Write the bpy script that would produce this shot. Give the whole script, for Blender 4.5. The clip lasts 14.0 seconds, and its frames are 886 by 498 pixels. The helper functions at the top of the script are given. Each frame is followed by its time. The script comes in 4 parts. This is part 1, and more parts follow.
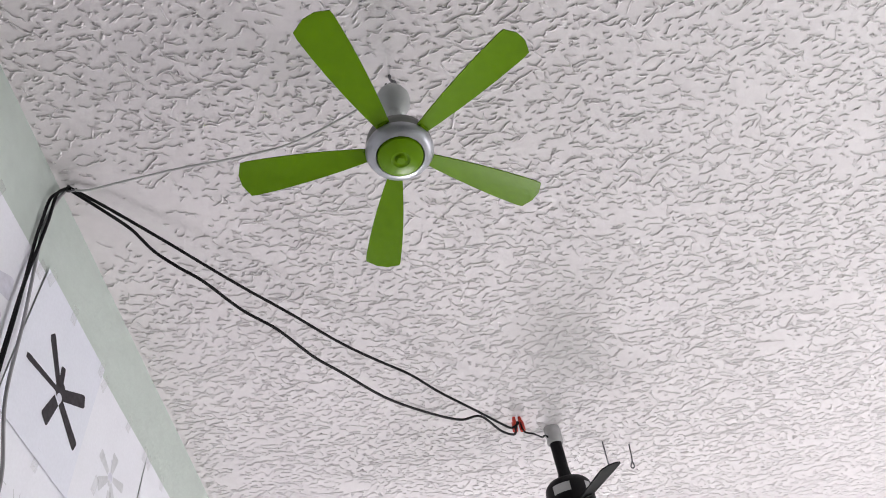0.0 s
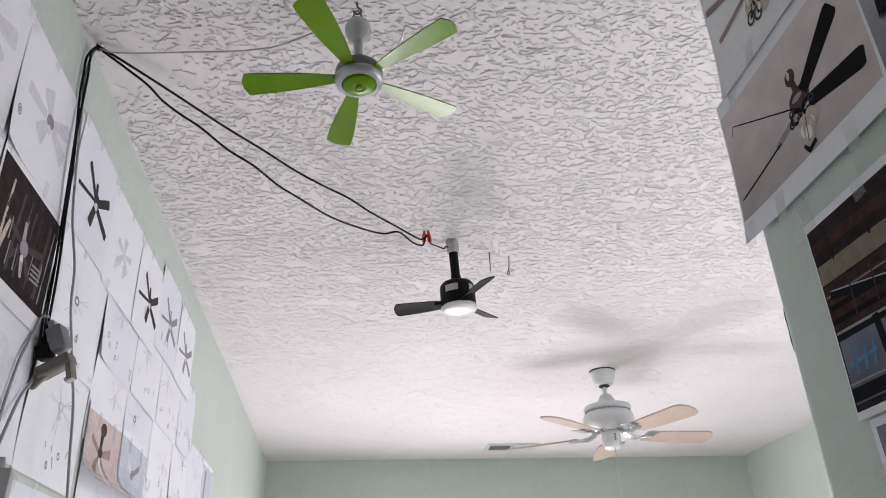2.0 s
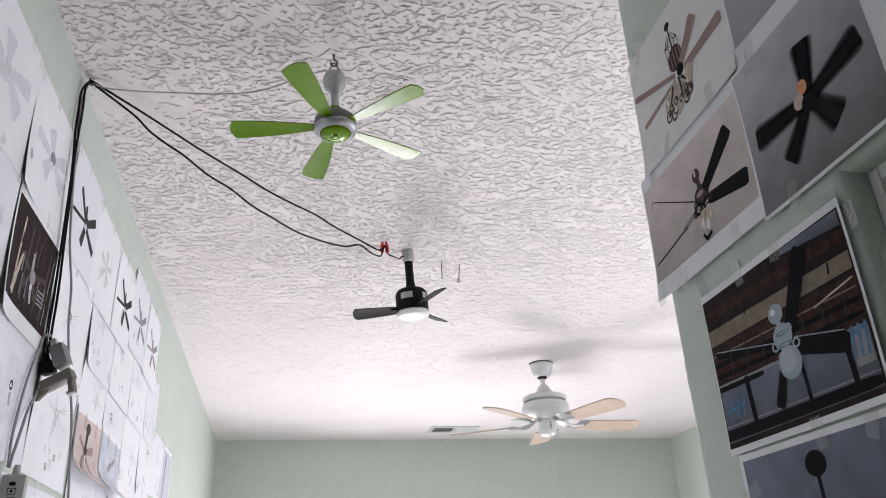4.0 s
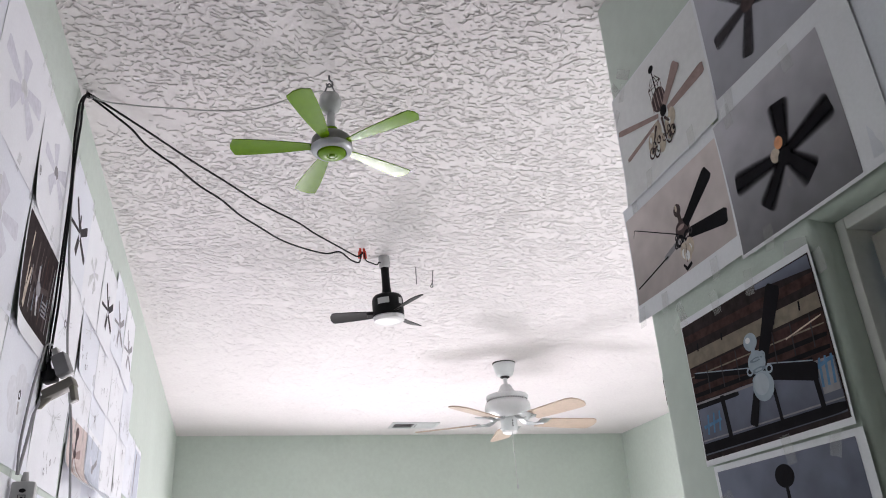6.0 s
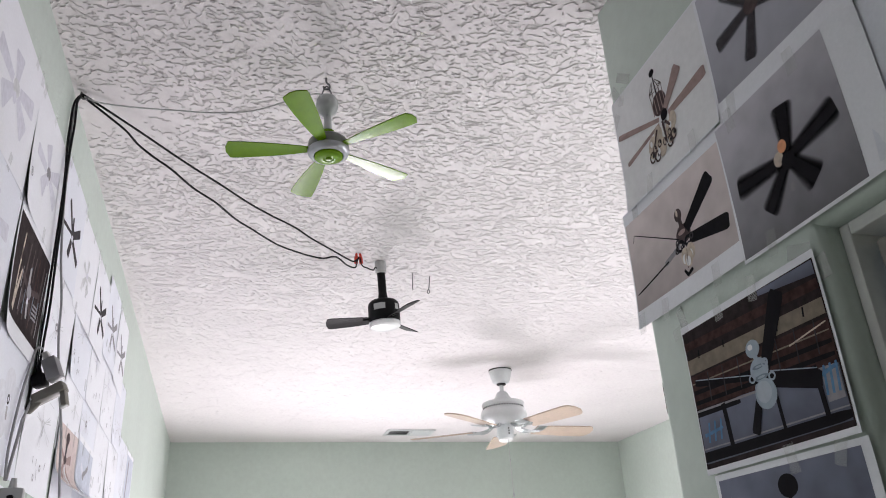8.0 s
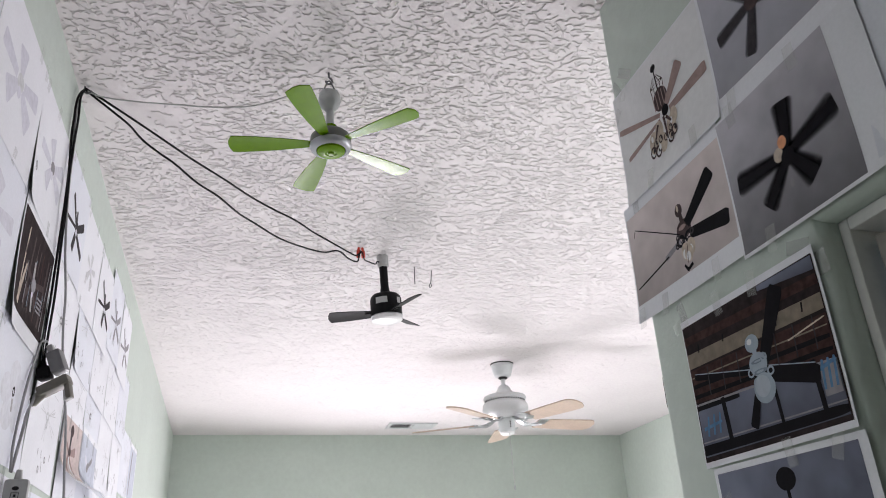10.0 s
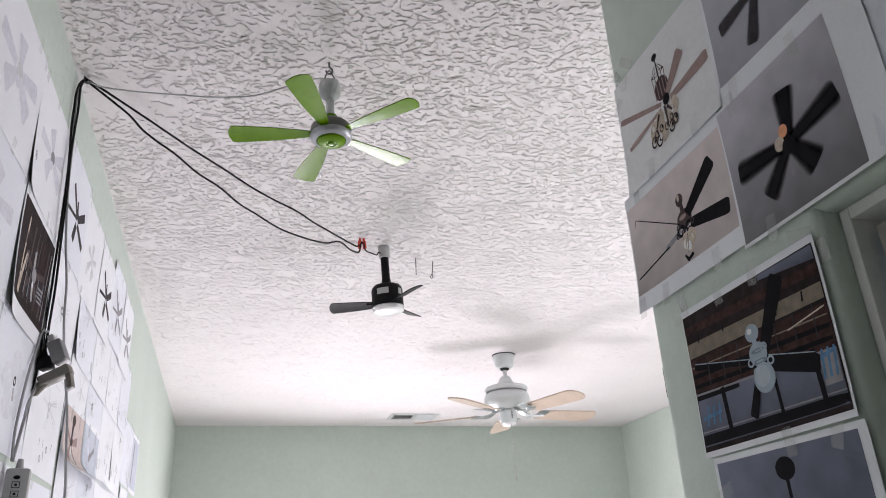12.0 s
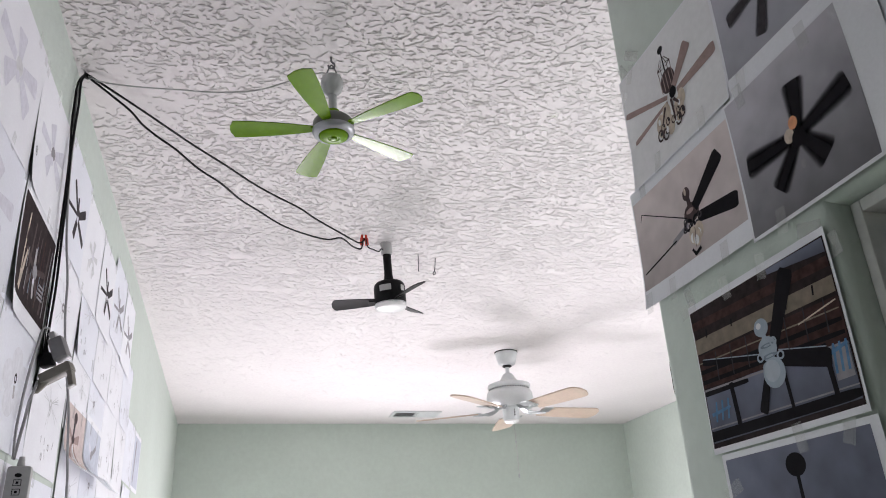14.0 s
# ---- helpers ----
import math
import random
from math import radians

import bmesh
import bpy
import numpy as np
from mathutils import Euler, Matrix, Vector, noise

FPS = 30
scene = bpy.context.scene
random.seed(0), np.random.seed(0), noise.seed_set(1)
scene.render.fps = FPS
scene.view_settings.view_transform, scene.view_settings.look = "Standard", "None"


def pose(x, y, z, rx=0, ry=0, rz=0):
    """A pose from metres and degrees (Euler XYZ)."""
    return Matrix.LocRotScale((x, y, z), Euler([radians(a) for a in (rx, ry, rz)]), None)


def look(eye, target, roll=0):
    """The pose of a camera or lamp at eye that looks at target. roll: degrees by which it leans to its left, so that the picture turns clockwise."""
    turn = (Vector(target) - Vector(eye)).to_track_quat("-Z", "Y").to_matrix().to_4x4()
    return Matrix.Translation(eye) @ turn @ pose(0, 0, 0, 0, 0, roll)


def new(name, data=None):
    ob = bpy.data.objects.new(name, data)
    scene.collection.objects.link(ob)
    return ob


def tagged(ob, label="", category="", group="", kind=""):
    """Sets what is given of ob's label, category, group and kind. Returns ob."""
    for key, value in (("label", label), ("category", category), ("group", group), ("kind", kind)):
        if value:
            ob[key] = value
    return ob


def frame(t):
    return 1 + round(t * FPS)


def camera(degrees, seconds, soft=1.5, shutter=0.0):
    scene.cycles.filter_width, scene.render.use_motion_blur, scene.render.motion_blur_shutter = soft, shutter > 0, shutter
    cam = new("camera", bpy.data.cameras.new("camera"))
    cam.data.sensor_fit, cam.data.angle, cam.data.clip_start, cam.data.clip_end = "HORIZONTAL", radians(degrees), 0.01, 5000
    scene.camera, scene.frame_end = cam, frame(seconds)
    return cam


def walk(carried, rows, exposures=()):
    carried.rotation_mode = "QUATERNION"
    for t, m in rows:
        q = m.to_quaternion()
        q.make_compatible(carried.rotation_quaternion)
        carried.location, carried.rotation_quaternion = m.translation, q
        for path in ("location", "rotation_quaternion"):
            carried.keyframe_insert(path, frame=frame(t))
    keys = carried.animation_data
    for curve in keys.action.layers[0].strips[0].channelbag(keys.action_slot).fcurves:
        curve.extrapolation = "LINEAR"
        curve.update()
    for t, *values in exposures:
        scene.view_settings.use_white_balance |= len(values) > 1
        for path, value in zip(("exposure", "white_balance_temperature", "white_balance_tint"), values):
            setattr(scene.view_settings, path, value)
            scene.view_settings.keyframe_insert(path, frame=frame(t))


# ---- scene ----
cam = camera(60.5, 14.0, soft=1.0)
PATH = [
    (0, (-0.035, 0.121, 1.722), (0.044, 1.489, 3.179), -7.1),
    (0.5, (-0.084, -0.043, 1.659), (0.072, 1.504, 2.917), -5.9),
    (1, (-0.132, -0.198, 1.643), (0.092, 1.438, 2.771), -3.8),
    (1.5, (-0.075, -0.3, 1.625), (0.157, 1.426, 2.609), -2.4),
    (2, (-0.044, -0.382, 1.615), (0.188, 1.377, 2.536), -2.3),
    (2.5, (-0.102, -0.421, 1.626), (0.165, 1.345, 2.525), -2.4),
    (3, (-0.133, -0.479, 1.633), (0.181, 1.286, 2.52), -2.5),
    (3.5, (-0.109, -0.552, 1.635), (0.236, 1.215, 2.504), -2.7),
    (3.7, (-0.102, -0.573, 1.635), (0.255, 1.196, 2.496), -2.7),
    (5.8, (-0.207, -0.681, 1.647), (0.293, 1.071, 2.473), -3.5),
    (6, (-0.206, -0.68, 1.649), (0.298, 1.071, 2.475), -3.5),
    (6.5, (-0.207, -0.672, 1.649), (0.304, 1.075, 2.479), -3.6),
    (7, (-0.206, -0.665, 1.649), (0.307, 1.079, 2.483), -3.5),
    (7.5, (-0.205, -0.662, 1.651), (0.309, 1.079, 2.489), -3.4),
    (8, (-0.203, -0.662, 1.652), (0.309, 1.078, 2.494), -3.3),
    (10.5, (-0.204, -0.67, 1.649), (0.302, 1.082, 2.47), -3.1),
    (11, (-0.203, -0.669, 1.648), (0.301, 1.086, 2.463), -3.1),
    (11.5, (-0.203, -0.67, 1.649), (0.301, 1.087, 2.46), -3.1),
    (12, (-0.199, -0.667, 1.648), (0.303, 1.092, 2.456), -3.0),
    (12.5, (-0.2, -0.664, 1.648), (0.303, 1.095, 2.454), -3.1),
    (13, (-0.199, -0.66, 1.648), (0.302, 1.101, 2.452), -3.1),
    (13.5, (-0.201, -0.656, 1.647), (0.3, 1.105, 2.451), -3.0),
    (14, (-0.201, -0.653, 1.649), (0.299, 1.109, 2.452), -3.1),
]
# the clip's camera opens up as it leaves the bright ceiling
EXPOSURES = [(0, 0.14), (0.5, -0.10), (1.0, -0.10), (2.0, -0.04), (3.0, 0.04), (3.7, 0.14), (6.0, 0.22), (14.0, 0.20)]
walk(cam, [(t, look(eye, target, roll)) for t, eye, target, roll in PATH], EXPOSURES)

# ---- light ----
world = bpy.data.worlds.new("world")
scene.world = world
world.use_nodes = True
wn = world.node_tree.nodes
sky = wn.new("ShaderNodeTexSky")
sky.sky_type, sky.sun_disc = "NISHITA", False
sky.sun_elevation, sky.sun_rotation = radians(48), radians(200)
world.node_tree.links.new(sky.outputs["Color"], wn["Background"].inputs["Color"])
wn["Background"].inputs["Strength"].default_value = 0.1


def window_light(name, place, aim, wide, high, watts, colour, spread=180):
    """An area lamp in a window's opening, for the sky and the sunlit ground outside, or for added fill."""
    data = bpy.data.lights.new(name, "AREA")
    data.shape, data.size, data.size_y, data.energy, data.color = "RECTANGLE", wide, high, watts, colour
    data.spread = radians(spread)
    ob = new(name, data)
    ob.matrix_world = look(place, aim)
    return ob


window_light("window_daylight", (0.50, 4.72, 0.75), (1.40, 0, 0.98), 1.25, 0.78, 76, (1.0, 0.93, 0.995), 172)
# fill lamp added on the unseen east side to even out the ceiling
window_light("added_side_fill", (2.71, 1.45, 1.3), (0, 0.1, 1.9), 1.7, 1.2, 30, (1.0, 0.93, 0.995))


# ---- materials ----
def material(name, colour, rough=0.6, metal=0.0, vary=0.12, scale=6.0, grain=90.0, bump=0.0, bump_scale=200.0, coat=0.0, spec=0.5):
    """A surface with two scales of colour variation and a fine relief."""
    mat = bpy.data.materials.new(name)
    mat.use_nodes = True
    n, l = mat.node_tree.nodes, mat.node_tree.links
    bsdf = n["Principled BSDF"]
    where = n.new("ShaderNodeTexCoord")
    big, fine = n.new("ShaderNodeTexNoise"), n.new("ShaderNodeTexNoise")
    big.inputs["Scale"].default_value, fine.inputs["Scale"].default_value = scale, grain
    big.inputs["Detail"].default_value = 5
    l.new(where.outputs["Object"], big.inputs["Vector"])
    l.new(where.outputs["Object"], fine.inputs["Vector"])
    both = n.new("ShaderNodeMath")
    both.operation = "ADD"
    l.new(big.outputs["Fac"], both.inputs[0])
    l.new(fine.outputs["Fac"], both.inputs[1])
    ramp = n.new("ShaderNodeMapRange")
    ramp.inputs["From Min"].default_value, ramp.inputs["From Max"].default_value = 0.7, 1.3
    ramp.inputs["To Min"].default_value, ramp.inputs["To Max"].default_value = 1 - vary, 1 + vary * 0.6
    l.new(both.outputs[0], ramp.inputs["Value"])
    mix = n.new("ShaderNodeVectorMath")
    mix.operation = "SCALE"
    mix.inputs[0].default_value = colour
    l.new(ramp.outputs["Result"], mix.inputs["Scale"])
    l.new(mix.outputs["Vector"], bsdf.inputs["Base Color"])
    bsdf.inputs["Roughness"].default_value = rough
    bsdf.inputs["Metallic"].default_value = metal
    bsdf.inputs["Specular IOR Level"].default_value = spec
    bsdf.inputs["Coat Weight"].default_value = coat
    bsdf.inputs["Coat Roughness"].default_value = 0.12
    if bump:
        tex, relief = n.new("ShaderNodeTexNoise"), n.new("ShaderNodeBump")
        tex.inputs["Scale"].default_value, tex.inputs["Detail"].default_value = bump_scale, 4
        relief.inputs["Strength"].default_value, relief.inputs["Distance"].default_value = bump, 0.002
        l.new(where.outputs["Object"], tex.inputs["Vector"])
        l.new(tex.outputs["Fac"], relief.inputs["Height"])
        l.new(relief.outputs["Normal"], bsdf.inputs["Normal"])
    return mat


M_CEIL = material("textured_ceiling_paint", (0.74, 0.71, 0.715), 0.85, vary=0.05, scale=2.5, grain=60, bump=0.12, bump_scale=320)
M_WALL = material("sage_wall_paint", (0.535, 0.600, 0.55), 0.75, vary=0.05, scale=3, grain=40, bump=0.35, bump_scale=130)
M_FLOOR = material("beige_carpet", (0.50, 0.475, 0.45), 0.95, vary=0.2, scale=8, grain=400, bump=0.8, bump_scale=500)
M_WHITE = material("white_enamel", (0.64, 0.66, 0.67), 0.28, vary=0.04, coat=0.3)
M_TRIM = material("white_trim_paint", (0.74, 0.74, 0.72), 0.45, vary=0.06)
M_DOOR = material("taupe_door_paint", (0.33, 0.31, 0.28), 0.5, vary=0.1, scale=9)
M_PAPER = material("printer_paper", (0.80, 0.81, 0.85), 0.9, vary=0.035, scale=12, grain=200, spec=0.12)
M_PAPER_COOL = material("cool_paper", (0.75, 0.77, 0.83), 0.9, vary=0.04, scale=10, grain=200, spec=0.12)
M_TAPE = material("clear_tape", (0.78, 0.79, 0.78), 0.3, vary=0.08, scale=60)
M_TAPE.node_tree.nodes["Principled BSDF"].inputs["Alpha"].default_value = 0.2
M_LILAC = material("pale_lilac_ink", (0.66, 0.66, 0.73), 0.9, vary=0.12, scale=30, spec=0.12)
M_GREY_INK = material("grey_ink", (0.30, 0.29, 0.31), 0.9, vary=0.15, scale=40, spec=0.12)
M_INK = material("black_ink", (0.012, 0.011, 0.014), 0.9, vary=0.2, scale=40, spec=0.12)
M_BLUR = material("blurred_black_ink", (0.03, 0.028, 0.034), 0.9, vary=0.2, scale=40, spec=0.12)
M_CHARCOAL = material("charcoal_ink", (0.055, 0.05, 0.056), 0.9, vary=0.3, scale=60, spec=0.12)
M_SHADE_INK = material("shaded_blue_ink", (0.20, 0.24, 0.29), 0.9, vary=0.15, scale=60, spec=0.12)
M_GLOBE_INK = material("globe_blue_ink", (0.45, 0.50, 0.56), 0.9, vary=0.1, scale=60, spec=0.12)
M_MIST = material("misty_ink", (0.70, 0.71, 0.76), 0.9, vary=0.10, scale=25, spec=0.12)
M_PALE_GREY = material("pale_grey_ink", (0.42, 0.41, 0.42), 0.9, vary=0.25, scale=80, spec=0.12)
M_BLUR.node_tree.nodes["Principled BSDF"].inputs["Alpha"].default_value = 0.25
M_FAINT = material("faint_line_ink", (0.62, 0.63, 0.65), 0.9, vary=0.15, scale=60, spec=0.12)
M_BRONZE = material("bronze_ink", (0.085, 0.062, 0.064), 0.9, vary=0.35, scale=70, spec=0.12)
M_ROSEWOOD = material("rosewood_ink", (0.36, 0.265, 0.25), 0.9, vary=0.15, scale=50, spec=0.12)
M_BEIGE_INK = material("beige_ink", (0.56, 0.48, 0.40), 0.9, vary=0.2, scale=90, spec=0.12)
M_GLOW_INK = material("amber_ink", (0.75, 0.36, 0.20), 0.9, vary=0.2, scale=120, spec=0.12)
M_BLUE_INK = material("blue_ink", (0.12, 0.24, 0.42), 0.9, vary=0.25, scale=80, spec=0.12)
M_PALE_BLUE = material("pale_blue_ink", (0.36, 0.42, 0.49), 0.9, vary=0.1, scale=60, spec=0.12)
M_PHOTO_MAUVE = material("mauve_photo_print", (0.54, 0.48, 0.475), 0.9, vary=0.14, scale=7, grain=25, spec=0.12)
M_PHOTO_GREY = material("grey_photo_print", (0.37, 0.36, 0.395), 0.9, vary=0.16, scale=7, grain=25, spec=0.12)
M_PHOTO_LILAC = material("lilac_photo_print", (0.42, 0.42, 0.47), 0.9, vary=0.10, scale=5, grain=25, spec=0.12)
M_PHOTO_SLATE = material("slate_photo_print", (0.21, 0.225, 0.30), 0.9, vary=0.22, scale=7, grain=25, spec=0.12)
M_PHOTO_BROWN = material("brown_photo_print", (0.060, 0.032, 0.030), 0.9, vary=0.4, scale=45, spec=0.12)
M_PHOTO_WHITEY = material("pale_photo_print", (0.77, 0.775, 0.785), 0.9, vary=0.05, scale=9, spec=0.12)
M_PHOTO_DARK = material("dark_photo_print", (0.034, 0.025, 0.026), 0.9, vary=0.4, scale=40, spec=0.12)
M_PHOTO_PINK = material("pink_photo_print", (0.60, 0.51, 0.49), 0.9, vary=0.15, scale=25, spec=0.12)
M_PHOTO_BLUE = material("blue_grey_photo_print", (0.55, 0.58, 0.66), 0.9, vary=0.15, scale=25, spec=0.12)
M_BEAM = material("beam_photo_print", (0.235, 0.195, 0.155), 0.9, vary=0.2, scale=60, spec=0.12)
M_GREEN = material("glossy_green_plastic", (0.120, 0.250, 0.0006), 0.27, vary=0.06, scale=15, coat=0.0, spec=0.2)
M_SILVER = material("silver_plastic", (0.42, 0.43, 0.46), 0.3, metal=0.5, vary=0.06)
M_CHROME = material("polished_metal", (0.50, 0.51, 0.53), 0.28, metal=0.95, vary=0.08)
M_BLACK = material("satin_black_plastic", (0.006, 0.006, 0.007), 0.45, vary=0.2, spec=0.12)
M_GREYCAP = material("grey_plastic", (0.40, 0.40, 0.40), 0.5, vary=0.08)
M_LENS = material("frosted_white_lens", (0.85, 0.85, 0.86), 0.3, vary=0.03, coat=0.4)
M_WOODBLADE = material("pale_oak_blade", (0.52, 0.41, 0.33), 0.35, vary=0.15, scale=14, grain=120, coat=0.2)
M_CABLE = material("black_cable_rubber", (0.008, 0.008, 0.009), 0.6, vary=0.2, spec=0.2)
M_CORD = material("grey_cord_vinyl", (0.33, 0.33, 0.34), 0.5, vary=0.1)
M_CORD_LIGHT = material("pale_cord_vinyl", (0.50, 0.50, 0.50), 0.5, vary=0.1)
M_RED = material("red_connector_plastic", (0.55, 0.035, 0.015), 0.35, vary=0.1)
M_WIRE = material("steel_wire", (0.16, 0.16, 0.17), 0.35, metal=0.8, vary=0.1)
M_PUTTY = material("beige_plastic", (0.155, 0.145, 0.122), 0.5, vary=0.08)
M_ADAPTER = material("grey_adapter_plastic", (0.19, 0.19, 0.20), 0.45, vary=0.08)
M_CANOPY = material("grey_white_plastic", (0.44, 0.46, 0.455), 0.35, vary=0.05)
M_MOTORTOP = material("grey_green_plastic", (0.10, 0.11, 0.09), 0.35, vary=0.08)
# for dark parts, and for shade in gaps and openings put into colour
M_DARK_AND_SHADE = material("dark_part_and_gap_shade", (0.03, 0.03, 0.03), 0.8)
M_GLASS = material("window_glass", (0.8, 0.85, 0.85), 0.05)
M_GLASS.node_tree.nodes["Principled BSDF"].inputs["Transmission Weight"].default_value = 1.0


def printed_fade(mat, low, high, lean=0.0):
    """Lets a print's own tone run from its lower to its upper edge."""
    n, l = mat.node_tree.nodes, mat.node_tree.links
    where, split = n.new("ShaderNodeTexCoord"), n.new("ShaderNodeSeparateXYZ")
    l.new(where.outputs["Generated"], split.inputs["Vector"])
    side, up = n.new("ShaderNodeMath"), n.new("ShaderNodeMath")
    side.operation = up.operation = "MULTIPLY_ADD"
    side.inputs[1].default_value, side.inputs[2].default_value = lean, low
    up.inputs[1].default_value = high - low
    l.new(split.outputs["X"], side.inputs[0])
    l.new(split.outputs["Y"], up.inputs[0])
    l.new(side.outputs[0], up.inputs[2])
    tone = n.new("ShaderNodeVectorMath")
    tone.operation = "SCALE"
    bsdf = n["Principled BSDF"]
    l.new(bsdf.inputs["Base Color"].links[0].from_socket, tone.inputs[0])
    l.new(up.outputs[0], tone.inputs["Scale"])
    l.new(tone.outputs["Vector"], bsdf.inputs["Base Color"])


printed_fade(M_PHOTO_GREY, 0.55, 1.45, -0.12)
printed_fade(M_PHOTO_MAUVE, 0.85, 1.25, 0.10)
printed_fade(M_PHOTO_SLATE, 0.62, 0.98, -0.15)
printed_fade(M_PHOTO_LILAC, 0.90, 1.15)


# ---- mesh helpers ----
def mesh_of(bm, name, mat, smooth=False):
    bmesh.ops.recalc_face_normals(bm, faces=bm.faces)
    me = bpy.data.meshes.new(name)
    bm.to_mesh(me)
    bm.free()
    me.materials.append(mat)
    if smooth:
        me.shade_smooth()
        me.set_sharp_from_angle(angle=radians(38))
    return me


def part(name, bm, mat, parent, label="", smooth=False):
    """Links a bmesh as one mesh object under a thing or a part."""
    ob = new(name, mesh_of(bm, name, mat, smooth))
    ob.parent = parent
    if label:
        tagged(ob, label)
    return ob


def thing(name, bm, mat, label, category, kind="", group="", smooth=False):
    return tagged(new(name, mesh_of(bm, name, mat, smooth)), label, category, group, kind)


def empty(name, m, label, category, group=""):
    ob = tagged(new(name), label, category, group)
    ob.matrix_world = m
    ob.empty_display_size = 0.05
    return ob


def box(bm, x0, x1, y0, y1, z0, z1, bevel=0.0, m=None):
    r = bmesh.ops.create_cube(bm, size=1, matrix=Matrix.Translation(((x0 + x1) / 2, (y0 + y1) / 2, (z0 + z1) / 2)) @ Matrix.Diagonal((x1 - x0, y1 - y0, z1 - z0, 1)))
    vs = r["verts"]
    if bevel:
        es = list({e for v in vs for e in v.link_edges})
        r = bmesh.ops.bevel(bm, geom=es, offset=bevel, segments=2, affect="EDGES", profile=0.6)
        vs = list({v for f in r["faces"] for v in f.verts} | {v for v in vs if v.is_valid})
    if m:
        bmesh.ops.transform(bm, matrix=m, verts=vs)
    return bm


def fresh():
    return bmesh.new()


def lathe(profile, steps=40, bm=None, m=None):
    """A turned body: profile rows of (radius, z)."""
    bm = bm or fresh()
    rings = []
    for r, z in profile:
        ring = []
        for i in range(1 if r < 1e-6 else steps):
            a = 2 * math.pi * i / steps
            p = Vector((r * math.cos(a), r * math.sin(a), z))
            ring.append(bm.verts.new(m @ p if m else p))
        rings.append(ring)
    for a, b in zip(rings, rings[1:]):
        for i in range(steps):
            j = (i + 1) % steps
            if len(a) == 1 and len(b) == 1:
                continue
            if len(a) == 1:
                bm.faces.new((a[0], b[j], b[i]))
            elif len(b) == 1:
                bm.faces.new((a[i], a[j], b[0]))
            else:
                bm.faces.new((a[i], a[j], b[j], b[i]))
    return bm


def spline(points, per=8):
    """A smooth line through the points."""
    ps = [Vector(p) for p in points]
    ps = [2 * ps[0] - ps[1]] + ps + [2 * ps[-1] - ps[-2]]
    out = []
    for k in range(1, len(ps) - 2):
        a, b, c, d = ps[k - 1:k + 3]
        for i in range(per):
            s = i / per
            out.append(0.5 * (2 * b + (c - a) * s + (2 * a - 5 * b + 4 * c - d) * s * s + (3 * b - a - 3 * c + d) * s ** 3))
    return out + [ps[-2]]


def tube(points, r, per=8, sides=8, bm=None, smooth_line=True):
    """A round cable along the points."""
    bm = bm or fresh()
    line = spline(points, per) if smooth_line else [Vector(p) for p in points]
    side = None
    rings = []
    for i, p in enumerate(line):
        way = (line[min(i + 1, len(line) - 1)] - line[max(i - 1, 0)]).normalized()
        if side is None:
            side = way.orthogonal().normalized()
        side = (side - way * side.dot(way)).normalized()
        up = way.cross(side)
        rings.append([bm.verts.new(p + r * (math.cos(2 * math.pi * k / sides) * side + math.sin(2 * math.pi * k / sides) * up)) for k in range(sides)])
    for a, b in zip(rings, rings[1:]):
        for k in range(sides):
            bm.faces.new((a[k], a[(k + 1) % sides], b[(k + 1) % sides], b[k]))
    bm.faces.new(rings[0][::-1])
    bm.faces.new(rings[-1])
    return bm


# ---- structure ----
XL, XR, XE, YN, YE, H = -0.575, 0.455, 2.68, 4.69, 0.399, 2.70
YS = -2.6


def prism(outline, axis, a, b):
    """An outline of (p, q) drawn out along an axis from a to b."""
    bm = fresh()
    put = {"x": lambda p, q, s: (s, p, q), "y": lambda p, q, s: (p, s, q), "z": lambda p, q, s: (p, q, s)}[axis]
    lo = [bm.verts.new(put(p, q, a)) for p, q in outline]
    hi = [bm.verts.new(put(p, q, b)) for p, q in outline]
    bm.faces.new(lo)
    bm.faces.new(hi[::-1])
    for i in range(len(lo)):
        j = (i + 1) % len(lo)
        bm.faces.new((lo[i], lo[j], hi[j], hi[i]))
    bmesh.ops.recalc_face_normals(bm, faces=bm.faces)
    return bm


def with_window(horizontal, lo, hi, w0, w1, s0, s1, at, deep):
    """A wall with a window opening, of four butted blocks."""
    bm = fresh()
    for p0, p1, q0, q1 in ((lo, w0, 0, H + 0.1), (w1, hi, 0, H + 0.1), (w0, w1, 0, s0), (w0, w1, s1, H + 0.1)):
        if horizontal:
            box(bm, p0, p1, at, at + deep, q0, q1)
        else:
            box(bm, at, at + deep, p0, p1, q0, q1)
    return bm


thing("floor", box(fresh(), XL - 0.2, XE + 0.2, YS - 0.2, YN + 0.2, -0.1, 0), M_FLOOR, "beige carpeted floor of the room and passage", "floor", "structure")
thing("wall_west", box(fresh(), XL - 0.12, XL, YS - 0.12, YN + 0.12, 0, H + 0.1), M_WALL, "pale sage green painted wall covered in paper sheets", "wall", "structure")
thing("wall_north", with_window(True, XL, XE + 0.12, -0.32, 1.22, 0.35, 1.55, YN, 0.12), M_WALL, "pale sage green end wall in shade above its window", "wall", "structure")
# the east wall's window opening is added, out of view, for the fill lamp
thing("wall_east", with_window(False, YE, YN, 0.6, 2.3, 0.7, 1.9, XE, 0.12), M_WALL, "pale sage green side wall lit by daylight", "wall", "structure")
thing("wall_south", box(fresh(), XL, XR + 0.12, YS - 0.12, YS, 0, H + 0.1), M_WALL, "pale sage green wall at the end of the passage", "wall", "structure")
